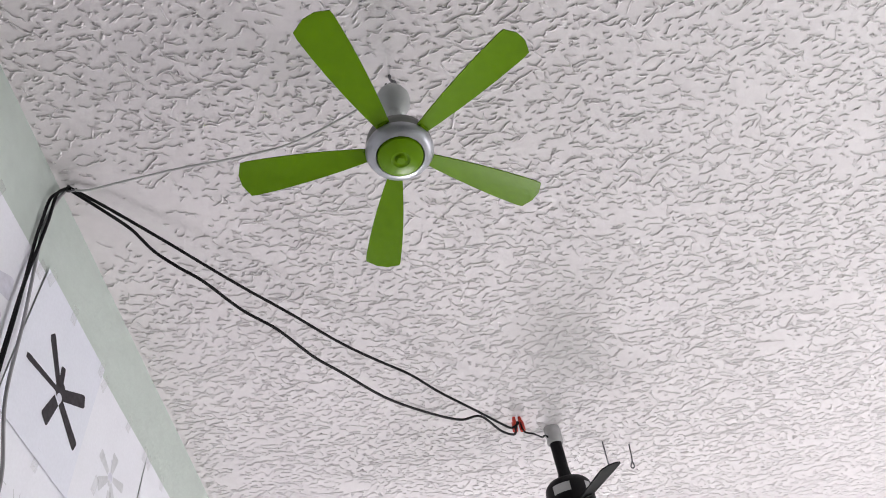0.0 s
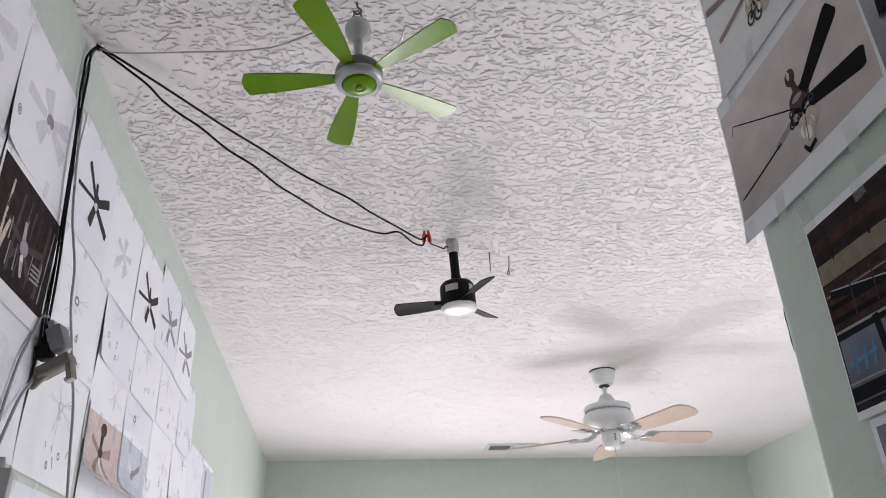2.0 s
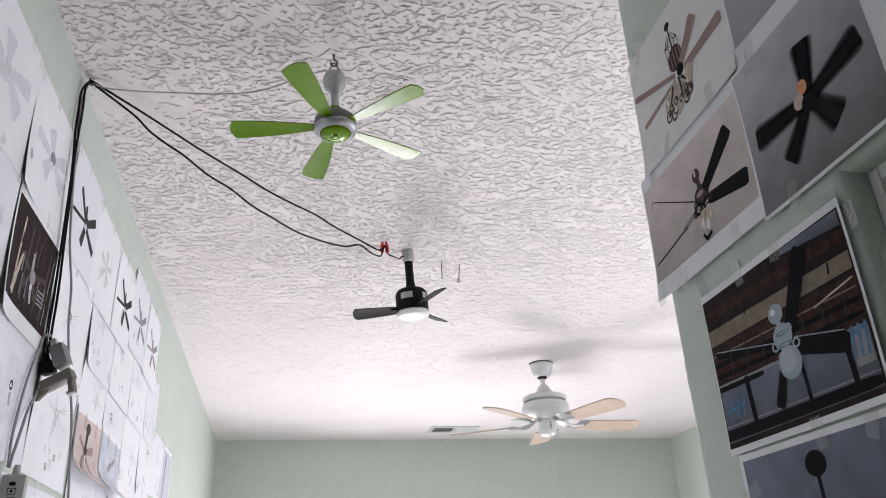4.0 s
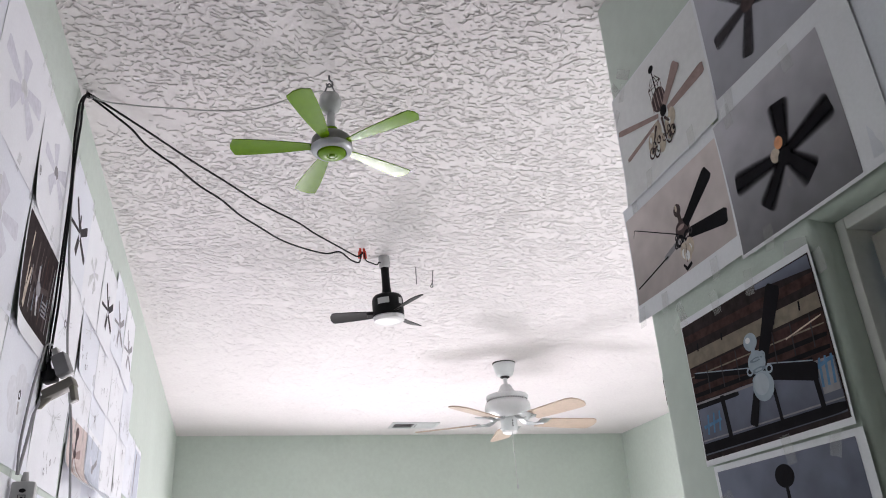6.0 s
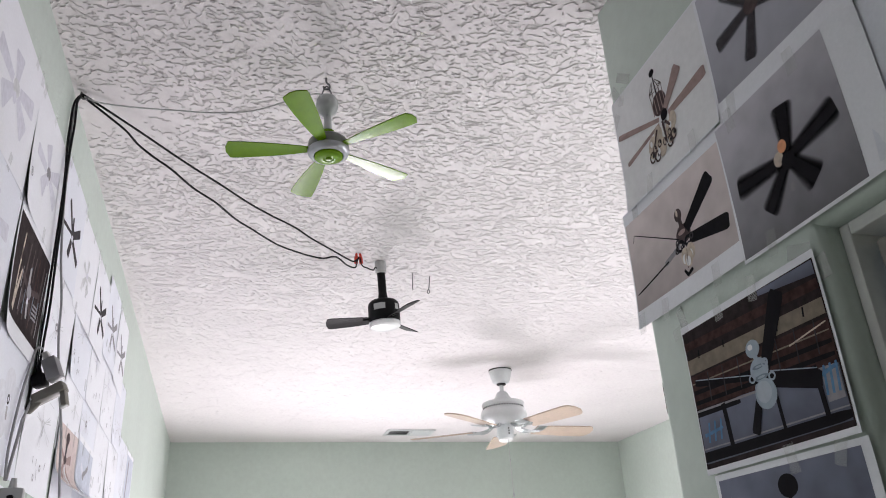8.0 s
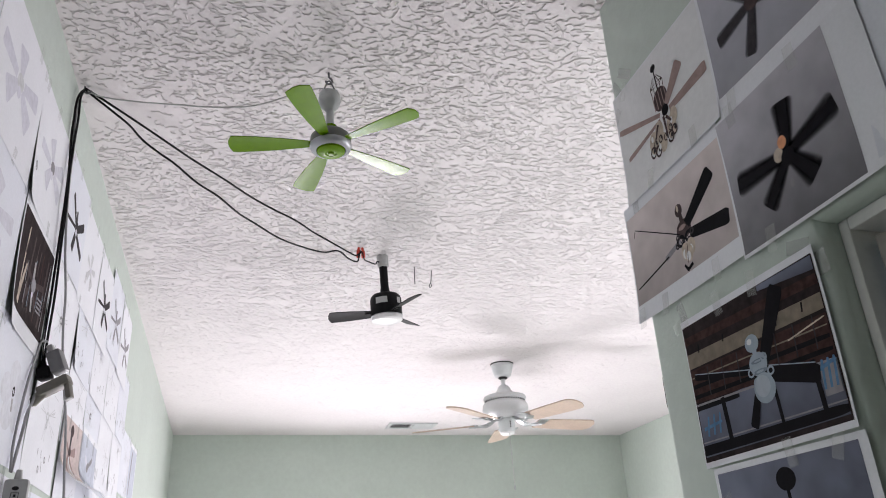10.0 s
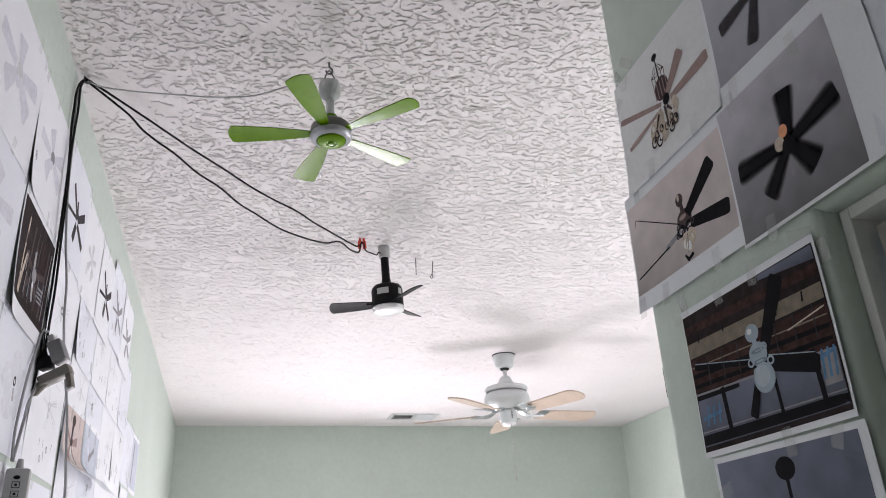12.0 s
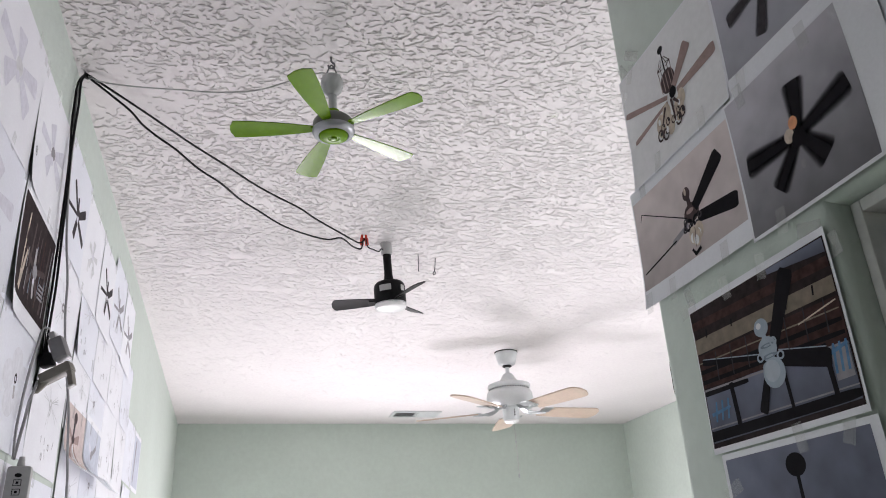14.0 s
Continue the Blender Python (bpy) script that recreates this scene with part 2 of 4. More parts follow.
thing("wall_return", box(fresh(), XR + 0.122, XE + 0.12, YE - 0.12, YE - 0.001, 0, H + 0.1), M_WALL, "pale sage green wall turning away from the passage", "wall", "structure")

# the passage wall with its doorway; the corners are rounded plaster
DY0, DY1, DZ = -0.83, -0.002, 2.034
bm = prism([(YS, 0), (DY0, 0), (DY0, DZ), (DY1, DZ), (DY1, 0), (YE, 0), (YE, H + 0.1), (YS, H + 0.1)], "x", XR, XR + 0.12)
soft_edges = []
for e in bm.edges:
    a, b = e.verts[0].co, e.verts[1].co
    if abs(a.x - XR) < 1e-5 and abs(b.x - XR) < 1e-5:
        upright = abs(a.y - b.y) < 1e-5
        if (upright and (abs(a.y - YE) < 1e-5 or abs(a.y - DY1) < 1e-5 or abs(a.y - DY0) < 1e-5)) or (abs(a.z - DZ) < 1e-5 and abs(b.z - DZ) < 1e-5):
            soft_edges.append(e)
bmesh.ops.bevel(bm, geom=soft_edges, offset=0.019, segments=6, affect="EDGES", profile=0.5)
thing("wall_passage", bm, M_WALL, "shaded sage green passage wall with rounded plaster corners", "wall", "structure", smooth=True)


# the ceiling: trowelled relief, finest where it is seen from near
def lattice_noise(x, y, seed):
    """Smooth noise between about -1 and 1."""
    rng = np.random.RandomState(seed)
    ang = rng.rand(256, 256) * 2 * np.pi
    gx, gy = np.cos(ang), np.sin(ang)
    xi, yi = np.floor(x).astype(int), np.floor(y).astype(int)
    fx, fy = x - xi, y - yi
    ux, uy = fx ** 3 * (fx * (6 * fx - 15) + 10), fy ** 3 * (fy * (6 * fy - 15) + 10)

    def corner(dx, dy):
        a, b = (xi + dx) % 256, (yi + dy) % 256
        return gx[a, b] * (fx - dx) + gy[a, b] * (fy - dy)

    low = corner(0, 0) * (1 - ux) + corner(1, 0) * ux
    high = corner(0, 1) * (1 - ux) + corner(1, 1) * ux
    return 1.5 * (low * (1 - uy) + high * uy)


def step_up(v, a, b):
    s = np.clip((v - a) / (b - a), 0, 1)
    return s * s * (3 - 2 * s)


def ceiling_sag(x, y):
    """How far the flat plaster hangs below the slab."""
    return 0.0010 + 0.0007 * lattice_noise(x / 0.25, y / 0.25, 11) + 0.0003 * lattice_noise(x / 0.07, y / 0.06, 14)


def plaster_ridges(across, along, seed):
    """Short raised scraps of trowelled plaster: steep towards the passage, sloping towards the window."""
    rng = np.random.RandomState(seed)
    x, y = np.meshgrid(np.arange(XL + 0.01, XE - 0.02, across), np.arange(0.215, YN - 0.02, along))
    count = x.size
    x, y = x.ravel() + rng.uniform(-0.5, 0.5, count) * across, y.ravel() + rng.uniform(-0.5, 0.5, count) * along
    crowd = lattice_noise(x / 0.11, y / 0.08, 9) + 0.5 * lattice_noise(x / 0.04, y / 0.03, 10)
    worn = np.hypot(x + 0.50, (y - 0.93) * 1.2)
    near = np.where(x > 1.5, 0.55, 1.0) * (1 - 0.62 * step_up(y, 2.0, 3.4))
    keep = (crowd > rng.uniform(-0.85, -0.30, count)) & (worn > rng.uniform(0.05, 0.20, count)) & (rng.rand(count) < near)
    x, y = x[keep], y[keep]
    n, k = len(x), 6
    fine = 1 - 0.28 * step_up(y, 1.3, 3.0)
    long = np.clip(rng.lognormal(np.log(0.0140), 0.55, n), 0.004, 0.060) * fine
    turn = rng.normal(-0.02, 0.20, n)
    stray = rng.rand(n) < 0.08
    turn[stray] = rng.uniform(-1.2, 1.2, stray.sum())
    heading = np.clip(turn[:, None] + 0.20 * np.cumsum(rng.normal(0, 1, (n, k)), axis=1) + rng.normal(0, 0.55, (n, k)), -1.4, 1.4)
    step = (long / (k - 1))[:, None]
    cx = x[:, None] + np.cumsum(step * np.cos(heading), axis=1) - long[:, None] / 2
    cy = y[:, None] + np.cumsum(step * np.sin(heading), axis=1)
    taper = np.array((0.45, 0.95, 1.0, 1.0, 0.95, 0.45)) * rng.uniform(0.8, 1.1, (n, k)) * fine[:, None]
    wide = rng.uniform(0.0030, 0.0049, n)[:, None] * taper
    tall = rng.uniform(0.0013, 0.0021, n)[:, None] * taper * (1 - 0.30 * step_up(y, 1.8, 3.6))[:, None]
    rows = []
    for out, up in ((-0.06, -0.0008), (0.0, 1.0), (0.26, 0.92), (1.0, -0.0008)):
        px, py = cx - np.sin(heading) * out * wide, cy + np.cos(heading) * out * wide
        drop = tall * up if up > 0 else up
        pz = H - ceiling_sag(px, py) - drop
        rows.append(np.stack([np.clip(px, XL, XE), np.clip(py, 0.2, YN), pz], -1))
    verts = np.stack(rows, 2)
    idx = np.arange(n * k * 4).reshape(n, k, 4)
    sides = [np.stack([idx[:, :-1, j], idx[:, :-1, j + 1], idx[:, 1:, j + 1], idx[:, 1:, j]], -1).reshape(-1, 4) for j in range(3)]
    ends = [idx[:, 0, ::-1], idx[:, -1, :]]
    return verts.reshape(-1, 3), np.concatenate(sides + ends)


gx = np.linspace(XL - 0.004, XE + 0.004, 260)
gy = np.linspace(0.20, YN + 0.004, 360)
GX, GY = np.meshgrid(gx, gy, indexing="ij")
verts = np.stack([GX, GY, H - ceiling_sag(GX, GY)], -1).reshape(-1, 3)
nx, ny = GX.shape
idx = np.arange(nx * ny).reshape(nx, ny)
quads = np.stack([idx[:-1, :-1], idx[:-1, 1:], idx[1:, 1:], idx[1:, :-1]], -1).reshape(-1, 4)
ridge_verts, ridge_quads = plaster_ridges(0.0155, 0.0105, 21)
quads = np.concatenate([quads, ridge_quads + len(verts)])
verts = np.concatenate([verts, ridge_verts]).astype(np.float32)
me = bpy.data.meshes.new("ceiling")
me.vertices.add(len(verts))
me.vertices.foreach_set("co", verts.ravel())
me.loops.add(quads.size)
me.loops.foreach_set("vertex_index", quads.ravel().astype(np.int32))
me.polygons.add(len(quads))
me.polygons.foreach_set("loop_start", np.arange(0, quads.size, 4, dtype=np.int32))
me.update(calc_edges=True)
me.materials.append(M_CEIL)
tagged(new("ceiling", me), "white ceiling with trowelled plaster relief", "ceiling", kind="structure")
thing("ceiling_slab", box(fresh(), XL, XE + 0.1, 0.2, YN + 0.1, H + 0.008, H + 0.1), M_CEIL, "white plaster slab above the textured ceiling", "ceiling", "structure")
thing("ceiling_passage", box(fresh(), XL, XR + 0.12, YS, 0.2, H - 0.001, H + 0.1), M_CEIL, "white plaster ceiling over the passage", "ceiling", "structure")


# doorway: white jamb and a closed taupe door
door = thing("door_1", box(fresh(), 0.503, 0.54, DY0 + 0.016, DY1 - 0.03, 0.01, DZ - 0.03, 0.002), M_DOOR, "closed taupe door in a shaded passage doorway", "door", "structure")
part("jamb", box(fresh(), 0.485, 0.572, DY1 - 0.0155, DY1 - 0.001, 0, DZ - 0.001, 0.002), M_TRIM, door, "white painted door jamb")
part("jamb", box(fresh(), 0.485, 0.572, DY0 + 0.001, DY0 + 0.0155, 0, DZ - 0.001, 0.002), M_TRIM, door, "white painted door jamb")
part("head_jamb", box(fresh(), 0.485, 0.572, DY0 + 0.016, DY1 - 0.016, DZ - 0.0165, DZ - 0.001, 0.002), M_TRIM, door, "white painted head jamb")
part("door_knob", lathe([(0, 0), (0.012, 0), (0.012, 0.03), (0.026, 0.04), (0.028, 0.055), (0.018, 0.066), (0, 0.068)], 20, None, pose(0.503, DY0 + 0.09, 0.95, 0, -90, 0)), M_CHROME, door, "polished metal door knob", True)


def window(name, along_x, p0, p1, z0, z1, at, label):
    """A window with its frame, sash bar and panes."""
    fr = fresh()
    w = 0.045

    def bar(bm, a, b, c, d):
        if along_x:
            return box(bm, a, b, at, at + 0.05, c, d)
        return box(bm, at, at + 0.05, a, b, c, d)
    bar(fr, p0 + 0.001, p0 + w, z0 + 0.001, z1 - 0.001)
    bar(fr, p1 - w, p1 - 0.001, z0 + 0.001, z1 - 0.001)
    bar(fr, p0 + w, p1 - w, z0 + 0.001, z0 + w)
    bar(fr, p0 + w, p1 - w, z1 - w, z1 - 0.001)
    win = thing(name, fr, M_TRIM, label, "window", "structure")
    mid = (p0 + p1) / 2
    part("mullion", bar(fresh(), mid - 0.02, mid + 0.02, z0 + w, z1 - w), M_TRIM, win)
    for a, b in ((p0 + w, mid - 0.02), (mid + 0.02, p1 - w)):
        g = fresh()
        if along_x:
            box(g, a, b, at + 0.022, at + 0.028, z0 + w, z1 - w)
        else:
            box(g, at + 0.022, at + 0.028, a, b, z0 + w, z1 - w)
        pane = part("pane", g, M_GLASS, win)
        pane.visible_shadow = False


window("window_1", True, -0.32, 1.22, 0.35, 1.55, YN + 0.06, "white framed window in the end wall")
# unseen window, added only to house the side fill lamp
window("added_fill_window", False, 0.6, 2.3, 0.7, 1.9, XE + 0.06, "unseen white framed window added around the side fill lamp")


# ---- ceiling vent ----
def ceiling_vent(x0, x1, y0, y1):
    v = empty("ceiling_vent", pose((x0 + x1) / 2, (y0 + y1) / 2, H), "white metal ceiling air vent with angled louvres", "vent")
    w, d = (x1 - x0) / 2, (y1 - y0) / 2
    f = fresh()
    rim = 0.022
    for a in ((-w, w, -d, -d + rim), (-w, w, d - rim, d), (-w, -w + rim, -d + rim, d - rim), (w - rim, w, -d + rim, d - rim), (-0.006, 0.006, -d + rim, d - rim)):
        box(f, *a, -0.009, -0.0025)
    part("frame", f, M_WHITE, v)
    # no hollow duct: a dark plate carries its shade as colour
    part("backing", box(fresh(), -w + rim, w - rim, -d + rim, d - rim, -0.0035, -0.0028), M_DARK_AND_SHADE, v, "dark plate coloured for the shade in the duct opening")
    for s in (-1, 1):
        n = 11
        for i in range(n):
            cx = s * (0.012 + (w - rim - 0.016) * (i + 0.5) / n)
            slat = box(fresh(), -0.0055, 0.0055, -d + rim, d - rim, -0.0004, 0.0004, 0, pose(cx, 0, -0.0085, 0, -40 if s < 0 else 42, 0))
            part("slat", slat, M_WHITE, v)


ceiling_vent(0.80, 1.125, 4.265, 4.435)


# ---- fans ----
def blade(inner, outer, w0, w1, pitch, angle, z, thick=0.003, tip=0.35, droop=0.0):
    """A fan blade that widens outwards, with a rounded tip, along local +x, then turned to its angle."""
    bm = fresh()
    top, bot = [], []
    n, half = 24, []
    for i in range(n + 1):
        s = i / n
        w = (w0 + (w1 - w0) * (1 - (1 - s) ** 1.8)) / 2
        end = max(0.0, (s - (1 - tip * w1 / (outer - inner))) / (tip * w1 / (outer - inner)))
        w *= math.sqrt(max(0.02, 1 - end ** 2.4 * 0.9))
        half.append((inner + (outer - inner) * s, w))
    rows = []
    for x, w in half:
        row = []
        for k in range(5):
            y = w * (k / 2 - 1)
            bow = -0.06 * (y * y) / max(w1, 0.01) + droop * ((x - inner) / (outer - inner)) ** 2
            row.append((x, y, bow))
        rows.append(row)
    m = pose(0, 0, z, 0, 0, angle) @ pose(0, 0, 0, pitch, 0, 0)
    for side, store in ((thick / 2, top), (-thick / 2, bot)):
        for row in rows:
            store.append([bm.verts.new(m @ Vector((x, y, b + side))) for x, y, b in row])
    for i in range(n):
        for k in range(4):
            bm.faces.new((top[i][k], top[i + 1][k], top[i + 1][k + 1], top[i][k + 1]))
            bm.faces.new((bot[i][k], bot[i][k + 1], bot[i + 1][k + 1], bot[i + 1][k]))
        for k in (0, 4):
            bm.faces.new((top[i][k], bot[i][k], bot[i + 1][k], top[i + 1][k]))
    for i in (0, n):
        for k in range(4):
            bm.faces.new((top[i][k], top[i][k + 1], bot[i][k + 1], bot[i][k]))
    return bm


def green_fan():
    fan = empty("ceiling_fan", pose(-0.048, 0.687, H, 0, -2, 0), "small five-bladed glossy green ceiling fan on a hook", "ceiling fan")
    part("hook", tube([(0, 0, 0.01), (0, 0, -0.012), (0.006, 0, -0.020), (0.005, 0, -0.029), (-0.004, 0, -0.031), (-0.007, 0, -0.024)], 0.0022), M_WIRE, fan, "dark steel screw hook", True)
    part("hanger", tube([(-0.014, 0, -0.064), (-0.012, 0, -0.050), (-0.003, 0, -0.026), (0.003, 0, -0.026), (0.012, 0, -0.048), (0.015, 0, -0.066)], 0.0016), M_WIRE, fan, "thin wire hanger", True)
    part("canopy", lathe([(0, -0.050), (0.012, -0.051), (0.020, -0.056), (0.0235, -0.066), (0.0235, -0.078), (0.019, -0.091), (0.011, -0.099), (0.009, -0.102)]), M_CANOPY, fan, "pale grey rounded canopy", True)
    part("downrod", lathe([(0.0085, -0.098), (0.0085, -0.150)], 24), M_CANOPY, fan, "pale grey rod", True)
    part("collar", lathe([(0.0086, -0.139), (0.0135, -0.140), (0.0145, -0.150), (0.0145, -0.156)], 24), M_GREEN, fan, "green collar over the motor", True)
    motor = part("motor", lathe([(0.040, -0.186), (0.0435, -0.187), (0.0437, -0.190), (0.041, -0.196), (0.036, -0.199), (0.031, -0.2005), (0.030, -0.198)], 48), M_SILVER, fan, "silver grey motor ring", True)
    part("motor_top", lathe([(0, -0.152), (0.020, -0.153), (0.034, -0.160), (0.0415, -0.168), (0.0428, -0.178), (0.0428, -0.1875)], 48), M_MOTORTOP, motor, "dark grey upper motor shell", True)
    part("cap", lathe([(0.0295, -0.1985), (0.0285, -0.203), (0.023, -0.2055), (0.012, -0.207), (0.010, -0.2055), (0.007, -0.2055), (0.005, -0.209), (0, -0.2095)], 40), M_GREEN, motor, "green domed centre cap", True)
    for k in range(5):
        b = part("blade", blade(0.036, 0.207, 0.016, 0.050, 7.5, 173 + 72 * k, -0.183, 0.0022, 0.22), M_GREEN, fan, "", True)
        part("blade_bracket", box(fresh(), 0.024, 0.046, -0.006, 0.006, -0.0028, -0.0008, 0.0008, pose(0, 0, -0.183, 0, 0, 173 + 72 * k) @ pose(0, 0, 0, 7.5, 0, 0)), M_GREEN, b)


def black_fan():
    fan = empty("ceiling_fan", pose(0.250, 1.634, H, 2, -3.5, 0), "small matt black ceiling fan with a white light", "ceiling fan")
    part("mount", lathe([(0, 0.012), (0.015, 0.012), (0.0185, 0.0), (0.019, -0.008), (0.0185, -0.040), (0.015, -0.043)], 28), M_GREYCAP, fan, "pale grey ceiling mount", True)
    part("downrod", lathe([(0.0135, -0.041), (0.0135, -0.112), (0.0165, -0.132), (0.018, -0.144)], 28), M_BLACK, fan, "", True)
    body = part("motor", lathe([(0, -0.136), (0.026, -0.137), (0.043, -0.142), (0.049, -0.149), (0.0515, -0.158), (0.0515, -0.213), (0.050, -0.2155), (0.047, -0.2155)], 44), M_BLACK, fan, "black cylindrical motor housing", True)
    part("light", lathe([(0.0485, -0.215), (0.050, -0.2175), (0.0505, -0.228), (0.047, -0.231), (0.026, -0.2325), (0, -0.233)], 44), M_LENS, fan, "white frosted light lens", True)
    part("light_rim", lathe([(0.0495, -0.2135), (0.0518, -0.2145), (0.0518, -0.2165), (0.0495, -0.2175)], 44), M_CHROME, fan, "thin bright rim round the light", True)
    for a, w in ((242, 44), (312, 18)):
        sticker = fresh()
        n = 8
        lo = [sticker.verts.new((0.0519 * math.cos(radians(a + w * (i / n - 0.5))), 0.0519 * math.sin(radians(a + w * (i / n - 0.5))), -0.180)) for i in range(n + 1)]
        hi = [sticker.verts.new((v.co.x, v.co.y, -0.160)) for v in lo]
        for i in range(n):
            sticker.faces.new((lo[i], lo[i + 1], hi[i + 1], hi[i]))
        part("sticker", sticker, M_GREYCAP, body, "plain grey sticker")
    for k in range(3):
        b = part("blade", blade(0.046, 0.190, 0.034, 0.054, 20, 168 + 120 * k, -0.203, 0.0025, 0.25), M_BLACK, fan, "", True)
        part("blade_bracket", box(fresh(), 0.040, 0.07, -0.009, 0.009, -0.004, -0.001, 0.001, pose(0, 0, -0.203, 0, 0, 168 + 120 * k) @ pose(0, 0, 0, 20, 0, 0)), M_BLACK, b)


def white_fan():
    fan = empty("ceiling_fan", pose(1.097, 2.862, H), "white five-bladed ceiling fan with pale wood blades", "ceiling fan")
    canopy = part("canopy", lathe([(0, -0.002), (0.055, -0.003), (0.057, -0.010), (0.0545, -0.020), (0.048, -0.046), (0.041, -0.064), (0.034, -0.070), (0.018, -0.072), (0, -0.072)], 44), M_WHITE, fan, "white tapered canopy", True)
    # a solid dark ring; the gap's shade is put into its colour
    part("canopy_gap_shade", lathe([(0.052, -0.0005), (0.0582, -0.0005), (0.0582, -0.0065), (0.052, -0.0065)], 44), M_DARK_AND_SHADE, canopy, "dark ring coloured for the shaded gap under the ceiling plate")
    part("rod_ball", lathe([(0, -0.070), (0.022, -0.071), (0.024, -0.076), (0.016, -0.081), (0, -0.081)], 24), M_DARK_AND_SHADE, canopy, "dark hanger ball under the canopy", True)
    part("downrod", lathe([(0.0105, -0.074), (0.0105, -0.125), (0.017, -0.127), (0.017, -0.135)], 24), M_WHITE, fan, "", True)
    motor = part("motor_housing", lathe([(0.0, -0.112), (0.020, -0.113), (0.026, -0.118), (0.034, -0.134), (0.046, -0.152), (0.066, -0.161), (0.094, -0.166), (0.103, -0.170), (0.106, -0.178), (0.105, -0.186), (0.100, -0.190), (0.098, -0.199), (0.105, -0.203), (0.111, -0.214), (0.1135, -0.232), (0.110, -0.247), (0.098, -0.262), (0.082, -0.273), (0.072, -0.279), (0, -0.281)], 56), M_WHITE, fan, "white enamelled motor housing", True)
    # slots are solid bars, darkened in colour for the shade inside them
    for k in range(48):
        a = 360 * k / 48
        part("vent_slot", box(fresh(), 0.0975, 0.1000, -0.0028, 0.0028, -0.1985, -0.1915, 0, pose(0, 0, 0, 0, 0, a)), M_DARK_AND_SHADE, motor)
    switch = part("switch_housing", lathe([(0, -0.279), (0.038, -0.280), (0.041, -0.285), (0.041, -0.297), (0.040, -0.330), (0.038, -0.341), (0.034, -0.346)], 36), M_WHITE, fan, "white switch housing", True)
    for dz in (-0.300, -0.312, -0.324):
        part("toggle", box(fresh(), 0.0385, 0.0425, -0.003, 0.003, dz - 0.0035, dz + 0.0035, 0.0008, pose(0, 0, 0, 0, 0, 276)), M_DARK_AND_SHADE, switch, "small dark toggle")
    part("cap", lathe([(0.036, -0.3445), (0.035, -0.351), (0.028, -0.357), (0.015, -0.360), (0, -0.361)], 36), M_LENS, switch, "glossy white end cap", True)
    part("pull_chain", tube([(0.0, -0.030, -0.340), (0.0, -0.033, -0.40), (0.001, -0.034, -0.50), (0.003, -0.034, -0.600)], 0.0015, 6, 6), M_CORD_LIGHT, fan, "thin bead pull chain", True)
    part("chain_bead", lathe([(0, -0.446), (0.0035, -0.450), (0.0035, -0.456), (0, -0.460)], 12, None, pose(0.0005, -0.0338, 0)), M_CHROME, fan, "", True)
    part("chain_knob", lathe([(0, -0.598), (0.003, -0.600), (0.0048, -0.610), (0.0035, -0.619), (0, -0.621)], 14, None, pose(0.003, -0.034, 0)), M_CHROME, fan, "", True)
    for k in range(5):
        a = 77 + 72 * k
        m = pose(0, 0, 0, 0, 0, a)
        arm = fresh()
        for s in (-1, 1):
            tube([m @ Vector(p) for p in ((0.060, s * 0.012, -0.281), (0.085, s * 0.020, -0.297), (0.115, s * 0.024, -0.305), (0.140, s * 0.010, -0.303), (0.158, s * 0.026, -0.301), (0.185, s * 0.020, -0.301))], 0.0042, 5, 6, arm)
        tube([m @ Vector(p) for p in ((0.062, 0, -0.282), (0.095, 0, -0.301), (0.135, 0, -0.306), (0.190, 0, -0.301))], 0.005, 5, 6, arm)
        box(arm, 0.150, 0.196, -0.030, 0.030, -0.304, -0.3, 0.0015, m @ pose(0, 0, 0, -9, 0, 0) @ pose(0, 0, 0))
        iron = part("blade_iron", arm, M_CHROME, fan, "polished scrolled blade iron", True)
        for u, v in ((0.165, -0.018), (0.165, 0.018), (0.185, 0)):
            part("screw", lathe([(0.0045, -0.3045), (0.0035, -0.3075), (0, -0.308)], 10, None, m @ pose(u, v, 0)), M_CHROME, iron)
        part("blade", blade(0.158, 0.482, 0.088, 0.114, -12, a, -0.297, 0.006, 0.42), M_WOODBLADE, fan, "pale wood veneer blade", True)


green_fan()
black_fan()
white_fan()


# ---- cables and hooks on the ceiling ----
HOOK = Vector((-0.558, 0.838, 2.694))


def cable(name, points, r, mat, label, category="cable", group=""):
    return thing(name, tube(points, r, 10, 8), mat, label, category, group=group, smooth=True)


cable("cable_hook", [(-0.560, 0.839, 2.715), (-0.560, 0.838, 2.690), (-0.554, 0.835, 2.680), (-0.547, 0.836, 2.683), (-0.547, 0.839, 2.690)], 0.0022, M_WIRE, "small steel screw hook holding the cables at the ceiling", "hook")
cable("fan_cable", [HOOK, (-0.506, 0.879, 2.683), (-0.441, 0.945, 2.676), (-0.394, 0.995, 2.671), (-0.338, 1.055, 2.666), (-0.264, 1.132, 2.662), (-0.190, 1.215, 2.659), (-0.127, 1.274, 2.657), (-0.061, 1.331, 2.656), (-0.005, 1.396, 2.655), (0.071, 1.472, 2.654), (0.124, 1.530, 2.656), (0.150, 1.560, 2.662), (0.170, 1.572, 2.682)], 0.0026, M_CABLE, "thin black cable sagging below the ceiling", group="fan cables")
